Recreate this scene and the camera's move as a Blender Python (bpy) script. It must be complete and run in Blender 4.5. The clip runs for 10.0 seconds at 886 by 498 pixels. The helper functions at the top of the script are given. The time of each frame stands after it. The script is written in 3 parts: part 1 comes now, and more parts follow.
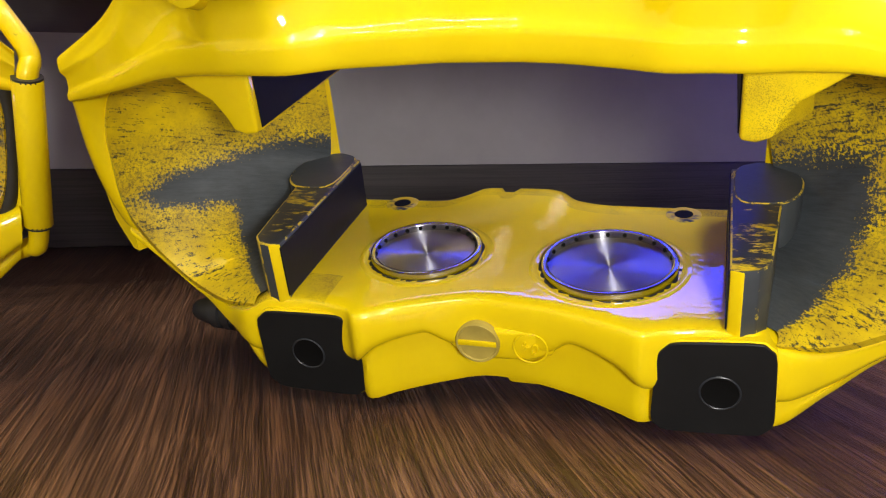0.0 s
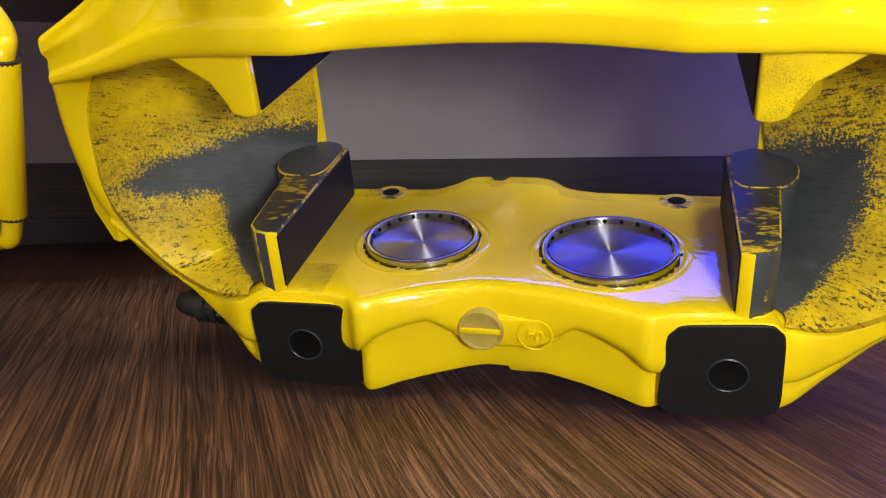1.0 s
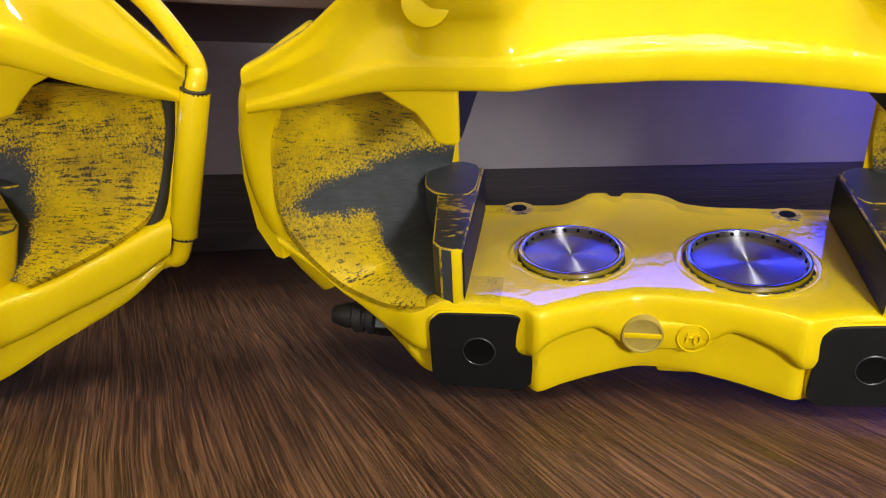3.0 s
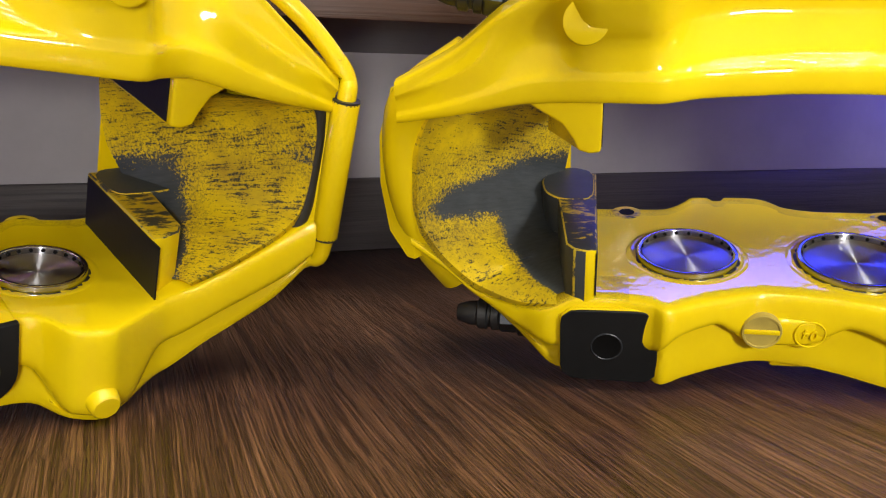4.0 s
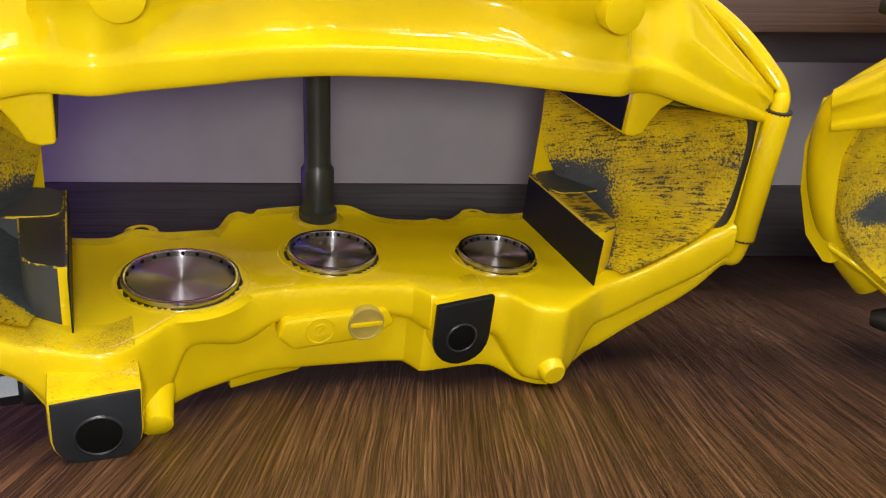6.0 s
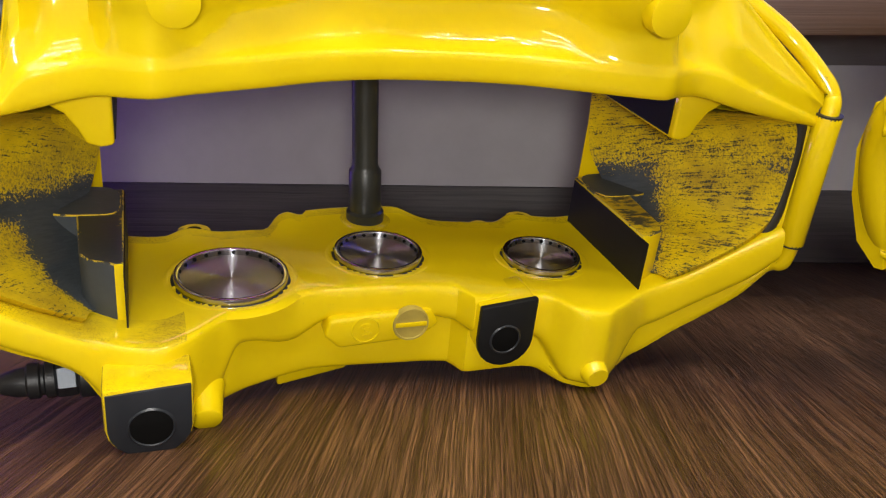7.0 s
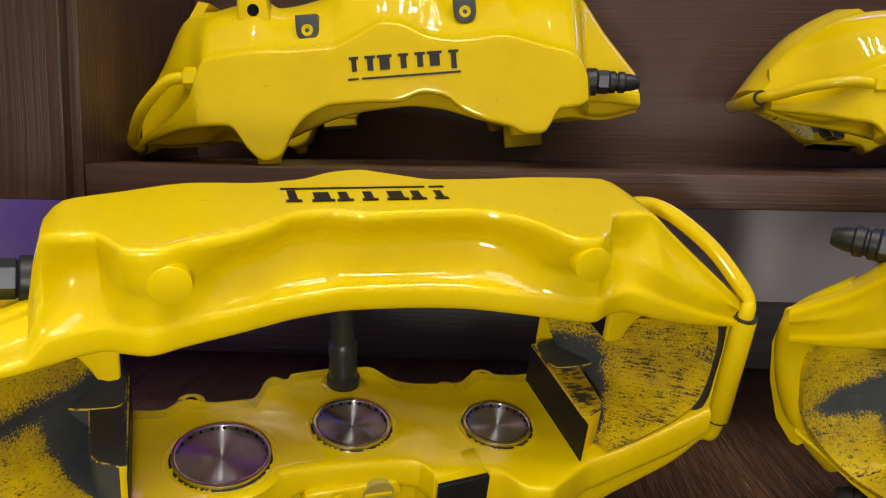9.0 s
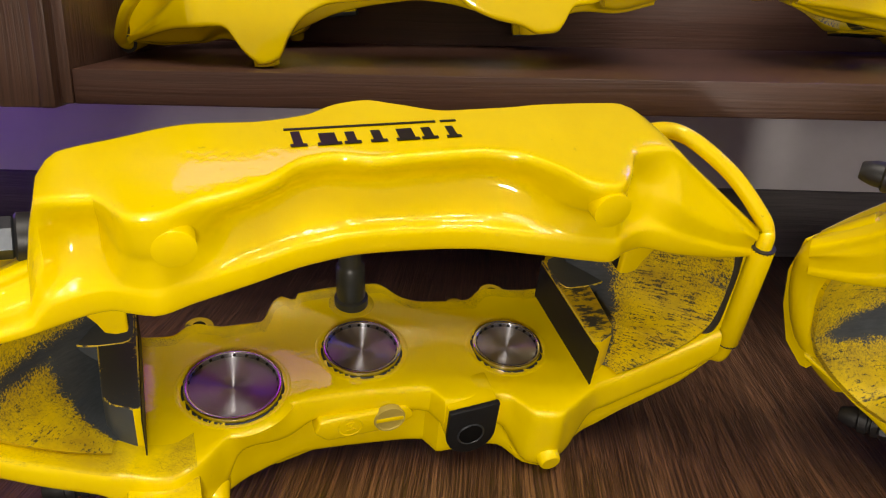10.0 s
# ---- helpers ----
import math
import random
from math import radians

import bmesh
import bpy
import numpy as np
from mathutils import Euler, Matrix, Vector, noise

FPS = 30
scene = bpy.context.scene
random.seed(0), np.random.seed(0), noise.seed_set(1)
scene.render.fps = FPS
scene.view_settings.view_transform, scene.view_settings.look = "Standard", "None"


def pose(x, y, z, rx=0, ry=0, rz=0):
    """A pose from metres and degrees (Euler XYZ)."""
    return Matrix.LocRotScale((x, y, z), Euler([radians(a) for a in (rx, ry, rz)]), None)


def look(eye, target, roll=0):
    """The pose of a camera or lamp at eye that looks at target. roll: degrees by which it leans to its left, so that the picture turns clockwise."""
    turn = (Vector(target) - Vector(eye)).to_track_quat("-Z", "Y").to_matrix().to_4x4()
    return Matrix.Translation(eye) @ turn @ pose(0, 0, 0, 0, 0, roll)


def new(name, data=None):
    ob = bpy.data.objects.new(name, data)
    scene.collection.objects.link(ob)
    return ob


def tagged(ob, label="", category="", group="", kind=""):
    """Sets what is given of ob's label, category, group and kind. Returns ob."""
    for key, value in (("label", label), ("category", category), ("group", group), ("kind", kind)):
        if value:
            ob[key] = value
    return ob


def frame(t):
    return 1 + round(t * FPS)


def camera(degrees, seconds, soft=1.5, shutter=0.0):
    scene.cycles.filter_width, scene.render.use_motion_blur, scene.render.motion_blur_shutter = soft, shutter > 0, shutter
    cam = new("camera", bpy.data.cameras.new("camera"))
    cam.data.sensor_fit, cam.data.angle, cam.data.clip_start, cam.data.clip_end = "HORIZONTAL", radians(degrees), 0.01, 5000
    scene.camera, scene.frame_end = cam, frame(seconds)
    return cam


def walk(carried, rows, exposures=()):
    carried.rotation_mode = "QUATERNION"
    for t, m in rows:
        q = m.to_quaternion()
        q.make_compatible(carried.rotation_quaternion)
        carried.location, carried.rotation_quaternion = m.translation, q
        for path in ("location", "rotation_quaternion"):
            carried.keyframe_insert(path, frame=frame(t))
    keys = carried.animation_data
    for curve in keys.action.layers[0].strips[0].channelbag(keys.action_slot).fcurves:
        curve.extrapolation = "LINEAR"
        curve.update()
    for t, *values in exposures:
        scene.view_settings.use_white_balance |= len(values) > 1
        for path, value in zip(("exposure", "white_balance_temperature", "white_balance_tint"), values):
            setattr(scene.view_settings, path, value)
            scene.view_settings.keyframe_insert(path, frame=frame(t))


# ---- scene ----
cam = camera(54.4, 10.0, 1.15)
PATH = [
    (0, 0.2489, -0.3312, 0.1016, 80.42, -0.20, -11.55),
    (0.5, 0.2303, -0.3290, 0.0994, 80.38, -0.35, -12.78),
    (1, 0.2303, -0.3227, 0.0963, 80.51, -0.37, -15.68),
    (1.5, 0.2292, -0.3159, 0.0944, 80.64, -0.33, -19.38),
    (2, 0.2167, -0.3170, 0.0977, 80.60, -0.33, -20.55),
    (2.5, 0.1799, -0.3199, 0.0994, 80.56, -0.28, -20.55),
    (3, 0.1462, -0.3207, 0.1043, 80.64, -0.36, -20.45),
    (4.5, 0.0723, -0.3287, 0.1062, 81.25, -0.66, -18.88),
    (5, 0.0501, -0.3365, 0.1057, 81.22, -0.42, -11.03),
    (5.5, 0.0426, -0.3438, 0.1048, 81.50, -0.15, -4.78),
    (6, 0.0403, -0.3516, 0.1070, 81.24, -0.27, -0.16),
    (7.5, 0.0445, -0.3590, 0.1073, 81.79, -0.46, 3.20),
    (8, 0.0564, -0.3712, 0.1328, 82.45, -0.65, 3.19),
    (8.5, 0.0635, -0.3879, 0.1679, 82.42, -0.71, 3.82),
    (9, 0.0634, -0.3913, 0.1875, 82.35, -0.81, 3.90),
    (9.5, 0.0644, -0.3845, 0.2020, 78.28, -0.79, 3.68),
    (10, 0.0555, -0.3715, 0.2217, 71.87, -0.67, 3.61),
]
walk(cam, [(row[0], pose(*row[1:])) for row in PATH], [(0, 0.24, 6500, 10), (5, 0.32, 6500, 10), (6, 0.22, 6500, 10), (7.5, 0.22, 6500, 10), (8.5, 0.0, 6600, 10), (9, -0.2, 6800, 10), (10, 0.0, 7100, 12)])

# ---- light ----
world = bpy.data.worlds.new("room_dim")
scene.world = world
world.use_nodes = True
world.node_tree.nodes["Background"].inputs["Color"].default_value = (0.9, 0.92, 1.0, 1)
world.node_tree.nodes["Background"].inputs["Strength"].default_value = 0.05


def area(name, eye, target, size, power, color, size_y=None):
    data = bpy.data.lights.new(name, "AREA")
    data.size, data.energy, data.color = size, power, color
    if size_y:
        data.shape, data.size_y = "RECTANGLE", size_y
    ob = new(name, data)
    ob.matrix_world = look(eye, target)
    return ob


# Fixed spot that stands in for a torch carried along with the camera.
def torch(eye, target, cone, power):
    data = bpy.data.lights.new("torch_stand_in_lamp", "SPOT")
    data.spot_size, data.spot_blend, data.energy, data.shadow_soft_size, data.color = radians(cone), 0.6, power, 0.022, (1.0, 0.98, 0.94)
    new("torch_stand_in_lamp", data).matrix_world = look(eye, target)


# Unseen fill strips, added to brighten the piston faces and streak the paint.
for ly, watts in ((-1.25, 5), (-1.9, 9), (-2.6, 11)):
    area("added_fill_strip", (0.0, ly, 2.35), (0.0, 0.1, 0.0), 1.2, watts, (1.0, 0.97, 0.92), 0.07)
for lx in (-0.6, -0.15, 0.3, 0.65, 0.95, 1.3):
    for ly in (-0.50, -0.78, -1.2):
        area("ceiling_spot", (lx, ly, 2.2), (0.1, 0.0, 0.0), 0.1, 1.9, (1.0, 0.97, 0.92))
# Added pair, one aimed at each table caliper, in place of one moving torch.
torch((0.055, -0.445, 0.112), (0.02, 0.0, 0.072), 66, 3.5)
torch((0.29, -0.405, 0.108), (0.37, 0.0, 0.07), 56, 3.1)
area("led_strip_lamp", (0.46, 0.245, 0.48), (0.38, -0.20, 0.0), 0.66, 0.85, (0.03, 0.05, 1.0), 0.04)
area("led_strip_lamp", (-0.12, 0.245, 0.60), (-0.02, -0.20, 0.0), 0.30, 0.11, (0.5, 0.03, 0.7), 0.04)
area("blue_lamp", (0.86, 0.16, 0.135), (0.42, 0.27, 0.05), 0.2, 0.19, (0.10, 0.07, 1.0), 0.03)
area("violet_lamp", (-0.44, 0.15, 0.135), (-0.08, 0.17, 0.02), 0.2, 0.15, (0.24, 0.07, 1.0), 0.03)


# ---- materials ----
def material(name):
    m = bpy.data.materials.new(name)
    m.use_nodes = True
    t = m.node_tree
    b = t.nodes["Principled BSDF"]
    return m, t, b


def node(t, kind, **inputs):
    n = t.nodes.new(kind)
    for k, v in inputs.items():
        n.inputs[k.replace("_", " ")].default_value = v
    return n


def coords(t, scale=(1, 1, 1), rot=(0, 0, 0), space="Object"):
    c = t.nodes.new("ShaderNodeTexCoord")
    m = t.nodes.new("ShaderNodeMapping")
    m.inputs["Scale"].default_value = scale
    m.inputs["Rotation"].default_value = [radians(a) for a in rot]
    t.links.new(c.outputs[space], m.inputs["Vector"])
    return m.outputs["Vector"]


def ramp(t, fac, stops):
    r = t.nodes.new("ShaderNodeValToRGB")
    e = r.color_ramp.elements
    while len(e) < len(stops):
        e.new(0.5)
    for s, (p, c) in zip(e, stops):
        s.position, s.color = p, (*c, 1)
    t.links.new(fac, r.inputs["Fac"])
    return r.outputs["Color"]


def mix(t, fac, a, b, mode="MIX"):
    n = t.nodes.new("ShaderNodeMix")
    n.data_type, n.blend_type = "RGBA", mode
    for sock, val in ((n.inputs["Factor"], fac), (n.inputs["A"], a), (n.inputs["B"], b)):
        if isinstance(val, (int, float)):
            sock.default_value = val
        elif isinstance(val, tuple):
            sock.default_value = (*val, 1)
        else:
            t.links.new(val, sock)
    return n.outputs["Result"]


def noise_of(t, vec, scale, detail=4.0, rough=0.55):
    n = node(t, "ShaderNodeTexNoise", Scale=scale, Detail=detail, Roughness=rough)
    t.links.new(vec, n.inputs["Vector"])
    return n.outputs["Fac"]


def bump(t, b, height, strength=0.2, distance=0.0005):
    n = node(t, "ShaderNodeBump", Strength=strength, Distance=distance)
    t.links.new(height, n.inputs["Height"])
    t.links.new(n.outputs["Normal"], b.inputs["Normal"])


def make_paint(name, dirt):
    """dirt: how much of the surface carries fine dark specks, 0 to 1."""
    m, t, b = material(name)
    v = coords(t)
    tone = ramp(t, noise_of(t, v, 22, 3), [(0.3, (0.76, 0.545, 0.002)), (0.7, (0.83, 0.615, 0.003))])
    grime = ramp(t, noise_of(t, v, 60, 8, 0.7), [(0.66, (0, 0, 0)), (0.80, (1, 1, 1))])
    speck = ramp(t, noise_of(t, v, 900 + 1700 * dirt, 3, 0.7), [(0.56 - 0.05 * dirt, (0, 0, 0)), (0.62 - 0.04 * dirt, (1, 1, 1))])
    where = ramp(t, noise_of(t, v, 26 + 30 * dirt, 5, 0.6), [(0.68 - 0.30 * dirt, (0, 0, 0)), (0.80 - 0.10 * dirt, (1, 1, 1))])
    haze = ramp(t, noise_of(t, v, 38, 6, 0.65), [(0.40, (0, 0, 0)), (0.75, (0.7 * dirt,) * 3)])
    c = mix(t, haze, mix(t, grime, tone, (0.34, 0.22, 0.02)), (0.30, 0.19, 0.02))
    c = mix(t, mix(t, 1.0, speck, where, "MULTIPLY"), c, (0.06 + 0.07 * dirt, 0.045 + 0.04 * dirt, 0.02))
    t.links.new(c, b.inputs["Base Color"])
    b.inputs["Roughness"].default_value = 0.45
    b.inputs["Specular IOR Level"].default_value = 0.06
    b.inputs["Coat Weight"].default_value = 1.0
    b.inputs["Coat Roughness"].default_value = 0.045
    wave = node(t, "ShaderNodeBump", Strength=0.13, Distance=0.0012)
    t.links.new(noise_of(t, v, 70, 2), wave.inputs["Height"])
    peel = node(t, "ShaderNodeBump", Strength=0.10, Distance=0.0005)
    t.links.new(noise_of(t, v, 330, 2), peel.inputs["Height"])
    t.links.new(wave.outputs["Normal"], peel.inputs["Normal"])
    for sock in ("Normal", "Coat Normal"):
        t.links.new(peel.outputs["Normal"], b.inputs[sock])
    return m


def math_node(t, op, *values):
    n = t.nodes.new("ShaderNodeMath")
    n.operation = op
    for k, val in enumerate(values):
        if isinstance(val, (int, float)):
            n.inputs[k].default_value = val
        else:
            t.links.new(val, n.inputs[k])
    return n.outputs[0]


def make_stop(name, left):
    """Yellow paint on a pad stop, scored through in short black strokes. left: how much of it is still there, 0 to 1."""
    m, t, b = material(name)
    v = coords(t)
    score = mix(t, 0.45, noise_of(t, coords(t, (160, 420, 200)), 1.0, 6, 0.7), noise_of(t, v, 34, 3))
    tone = ramp(t, noise_of(t, v, 60, 6, 0.65), [(0.3, (0.46, 0.31, 0.012)), (0.65, (0.74, 0.53, 0.006))])
    t.links.new(mix(t, ramp(t, score, [(0.36 + 0.16 * left, (0, 0, 0)), (0.42 + 0.16 * left, (1, 1, 1))]), tone, (0.028, 0.031, 0.034)), b.inputs["Base Color"])
    b.inputs["Roughness"].default_value = 0.4
    bump(t, b, score, 0.25, 0.0005)
    return m


def make_worn(name, tip, rise, spread, column, fray, streaks):
    """Paint rubbed through on the hollow of an end bridge, in its own coordinates (a: from the open edge to the pad stop, b: from the top round to the foot).
    A bare grey wedge starts at b = tip on the open edge, climbs by rise and opens by spread; beside the stop, past a = column, the metal lies bare."""
    m, t, b = material(name)
    v, uv = coords(t), coords(t, space="UV")
    sep = t.nodes.new("ShaderNodeSeparateXYZ")
    t.links.new(uv, sep.inputs[0])
    a, c = sep.outputs[0], sep.outputs[1]
    streak = noise_of(t, coords(t, (9, 105, 1), space="UV"), 1.0, 8, 0.7)
    smear = noise_of(t, coords(t, (2.2, 10, 1), space="UV"), 1.0, 5, 0.6)
    grit = noise_of(t, v, 1000, 4, 0.7)
    blot = noise_of(t, v, 42, 5, 0.6)
    wob = math_node(t, "MULTIPLY_ADD", math_node(t, "SUBTRACT", streak, 0.5), 0.16 * fray, math_node(t, "MULTIPLY", math_node(t, "SUBTRACT", grit, 0.5), 0.30 * fray))
    wob = math_node(t, "MULTIPLY_ADD", math_node(t, "SUBTRACT", smear, 0.5), 0.14, wob)
    upper = math_node(t, "SUBTRACT", c, math_node(t, "MULTIPLY_ADD", a, -rise, tip))
    lower = math_node(t, "SUBTRACT", math_node(t, "MULTIPLY_ADD", a, spread, tip + 0.012), c)
    side = math_node(t, "MULTIPLY", math_node(t, "SUBTRACT", a, column), 0.8)
    low = math_node(t, "SUBTRACT", math_node(t, "MULTIPLY_ADD", a, 0.55, c), 1.32)
    bare = math_node(t, "MINIMUM", upper, math_node(t, "MAXIMUM", lower, math_node(t, "MAXIMUM", side, low)))
    bare = math_node(t, "ADD", bare, wob)
    wedge = ramp(t, math_node(t, "MULTIPLY_ADD", bare, 11, 0.5), [(0.34, (0, 0, 0)), (0.62, (1, 1, 1))])
    halo = ramp(t, math_node(t, "MULTIPLY_ADD", bare, 3.2, 0.5), [(0.05, (0, 0, 0)), (0.55, (0.7, 0.7, 0.7))])
    mark = math_node(t, "MULTIPLY_ADD", smear, 0.24, math_node(t, "MULTIPLY_ADD", streak, 0.55, math_node(t, "MULTIPLY", grit, 0.27)))
    dark = ramp(t, mark, [(0.560 - 0.02 * streaks, (0, 0, 0)), (0.605 - 0.02 * streaks, (1, 1, 1))])
    soot = ramp(t, blot, [(0.44, (0, 0, 0)), (0.72, (0.75, 0.75, 0.75))])
    top = ramp(t, c, [(0.06, (0.55, 0.55, 0.55)), (0.26, (0, 0, 0))])
    tone = ramp(t, noise_of(t, v, 75, 6, 0.65), [(0.3, (0.50, 0.33, 0.010)), (0.62, (0.76, 0.545, 0.004))])
    slate = ramp(t, mix(t, 0.5, streak, blot), [(0.34, (0.022, 0.027, 0.032)), (0.68, (0.066, 0.077, 0.086))])
    col = mix(t, mix(t, 1.0, soot, streak, "MULTIPLY"), tone, (0.20, 0.14, 0.03))
    col = mix(t, mix(t, 1.0, top, smear, "MULTIPLY"), col, (0.07, 0.06, 0.03))
    col = mix(t, mix(t, 1.0, halo, ramp(t, grit, [(0.46, (0, 0, 0)), (0.56, (1, 1, 1))]), "MULTIPLY"), col, (0.07, 0.062, 0.04))
    col = mix(t, dark, col, (0.045, 0.040, 0.03))
    t.links.new(mix(t, wedge, col, slate), b.inputs["Base Color"])
    t.links.new(ramp(t, wedge, [(0, (0.34, 0.34, 0.34)), (1, (0.52, 0.52, 0.52))]), b.inputs["Roughness"])
    bump(t, b, streak, 0.25, 0.0006)
    return m


def plain(name, color, rough, metal=0.0, grain=0.0, scale=300.0, spread=0.25):
    m, t, b = material(name)
    v = coords(t)
    lo = tuple(c * (1 - spread) for c in color)
    hi = tuple(min(1, c * (1 + spread)) for c in color)
    t.links.new(ramp(t, noise_of(t, v, scale / 8, 6, 0.65), [(0.3, lo), (0.7, hi)]), b.inputs["Base Color"])
    b.inputs["Roughness"].default_value, b.inputs["Metallic"].default_value = rough, metal
    if grain:
        bump(t, b, noise_of(t, v, scale, 3), grain, 0.0004)
    return m


def make_chipped():
    """The paint that is left along a worn edge."""
    m, t, b = material("chipped_edge_paint")
    v = coords(t)
    n = mix(t, 0.5, noise_of(t, v, 240, 6, 0.7), noise_of(t, v, 40, 3))
    t.links.new(ramp(t, n, [(0.47, (0.04, 0.045, 0.05)), (0.50, (0.62, 0.46, 0.03))]), b.inputs["Base Color"])
    b.inputs["Roughness"].default_value = 0.4
    return m


def make_wood(name, dark, light, along, scale=1.0, rough=0.42, contrast=1.0):
    """Laminate with long fine pores, bands of darker figure and a slight wander of the grain."""
    m, t, b = material(name)
    k = "xyz".index(along)

    def stretched(across, length):
        v = [across * scale] * 3
        v[k] = length * scale
        warp = mix(t, 0.006, coords(t), node_color(coords(t, tuple(7.0 if q == k else 22.0 for q in range(3)))), "ADD")
        n = t.nodes.new("ShaderNodeMapping")
        n.inputs["Scale"].default_value = v
        t.links.new(warp, n.inputs["Vector"])
        return n.outputs["Vector"]

    def node_color(vec):
        n = node(t, "ShaderNodeTexNoise", Scale=1.0, Detail=2.0)
        t.links.new(vec, n.inputs["Vector"])
        return n.outputs["Color"]
    big, mid = noise_of(t, stretched(20, 0.9), 1.0, 5, 0.6), noise_of(t, stretched(150, 3.0), 1.0, 5, 0.62)
    fine = noise_of(t, stretched(620, 5), 1.0, 3, 0.6)
    hair = noise_of(t, stretched(1050, 11), 1.0, 2, 0.5)
    base = ramp(t, big, [(0.30, dark), (0.70, light)])
    lines = ramp(t, mid, [(0.36, (0.45, 0.41, 0.38)), (0.50, (0.98, 0.97, 0.96)), (0.66, (1.22, 1.2, 1.16))])
    pores = ramp(t, fine, [(0.40, (0.22, 0.19, 0.18)), (0.48, (1.0, 1.0, 1.0)), (0.60, (1.6, 1.52, 1.42))])
    c = mix(t, 0.62 * contrast, base, lines, "MULTIPLY")
    c = mix(t, 0.68 * contrast, c, pores, "MULTIPLY")
    c = mix(t, 0.45 * contrast, c, ramp(t, hair, [(0.42, (0.4, 0.37, 0.35)), (0.54, (1.18, 1.18, 1.18))]), "MULTIPLY")
    t.links.new(c, b.inputs["Base Color"])
    b.inputs["Roughness"].default_value = rough
    bump(t, b, pores, 0.9 * contrast, 0.0006)
    return m


def make_steel():
    m, t, b = material("turned_steel")
    v = coords(t)
    b.inputs["Base Color"].default_value = (0.45, 0.45, 0.48, 1)
    b.inputs["Metallic"].default_value = 1.0
    b.inputs["Roughness"].default_value = 0.40
    b.inputs["Anisotropic"].default_value = 1.0
    b.inputs["Anisotropic Rotation"].default_value = 0.25
    tan = t.nodes.new("ShaderNodeTangent")
    tan.direction_type, tan.axis = "RADIAL", "Z"
    t.links.new(tan.outputs["Tangent"], b.inputs["Tangent"])
    return m


PAINT = make_paint("yellow_caliper_paint", 0.0)
DUSTY = make_paint("yellow_paint_with_brake_dust", 1.0)
WORN = make_worn("rubbed_dirty_front_paint", 0.50, 0.06, -0.35, 0.69, 0.8, 0.7)
WORN_LEFT = make_worn("rubbed_bare_front_paint", 0.60, 0.16, -0.02, 0.56, 0.7, -0.6)
WORN_REAR = make_worn("rubbed_dirty_rear_paint", 0.565, 0.20, 0.06, 0.55, 0.42, -0.1)
WORN_REAR_PIPE = make_worn("rubbed_grimy_rear_paint", 0.44, 0.04, -0.12, 0.56, 0.9, 0.5)
MACHINED = plain("black_machined_face", (0.008, 0.0085, 0.009), 0.5, 0.0, 0.1)
STOP = make_stop("scuffed_stop_paint", 0.85)
STOP_BARE = make_stop("bare_stop_paint", 0.28)
SLATE = plain("bare_grey_casting", (0.045, 0.052, 0.058), 0.5, 0.0, 0.25)
MACHINED.node_tree.nodes["Principled BSDF"].inputs["Specular IOR Level"].default_value = 0.25
CHIPPED = make_chipped()
STEEL = make_steel()
RINGSTEEL = plain("polished_steel", (0.5, 0.5, 0.52), 0.13, 1.0)
# Near-black colour for the shade inside holes that are not cut.
HOLE_SHADE = plain("hole_shade_black", (0.004, 0.004, 0.004), 0.6)
HOLE_SHADE.node_tree.nodes["Principled BSDF"].inputs["Specular IOR Level"].default_value = 0.1
EARFACE = plain("dark_slate_machined_face", (0.016, 0.019, 0.024), 0.36, 0.0, 0.15)
# Near-black that paints in the shade of the gap beside the pipe sleeve.
GAP_SHADE = plain("gap_shade_dark", (0.022, 0.019, 0.014), 0.6, 0.0, 0.3)
RUBBER = plain("black_rubber", (0.015, 0.015, 0.016), 0.45)
ZINC = plain("zinc_plated_hex", (0.13, 0.14, 0.155), 0.5, 1.0)
DECAL = plain("black_decal", (0.012, 0.01, 0.006), 0.3)
BRASS = plain("rubbed_badge_metal", (0.46, 0.35, 0.07), 0.45, 0.0, 0.2)
TABLE = make_wood("brown_oak_laminate", (0.082, 0.037, 0.019), (0.170, 0.086, 0.046), "y", 2.1, 0.36)
BOARD = make_wood("dark_grey_board", (0.045, 0.037, 0.036), (0.085, 0.073, 0.072), "x", 0.8, 0.5, 0.3)
CABINET = make_wood("mahogany_cabinet", (0.055, 0.025, 0.018), (0.085, 0.040, 0.029), "x", 0.8, 0.4, 0.18)
CABSIDE = make_wood("mahogany_upright", (0.06, 0.030, 0.021), (0.105, 0.057, 0.042), "z", 0.8, 0.4, 0.3)
PANEL = plain("grey_back_panel", (0.54, 0.51, 0.51), 0.55, 0.0, 0.1, 200, 0.06)
WALLPAINT = plain("room_wall_paint", (0.78, 0.75, 0.70), 0.8, 0.0, 0.1, 60, 0.08)


# ---- mesh helpers ----
def part(name, bm, mat, parent=None, label="", smooth=40):
    bmesh.ops.recalc_face_normals(bm, faces=bm.faces)
    me = bpy.data.meshes.new(name)
    bm.to_mesh(me)
    bm.free()
    for m in mat if isinstance(mat, (list, tuple)) else [mat]:
        me.materials.append(m)
    if smooth:
        for p in me.polygons:
            p.use_smooth = True
        me.set_sharp_from_angle(angle=radians(smooth))
    ob = new(name, me)
    if parent:
        ob.parent = parent
    if label:
        tagged(ob, label)
    return ob


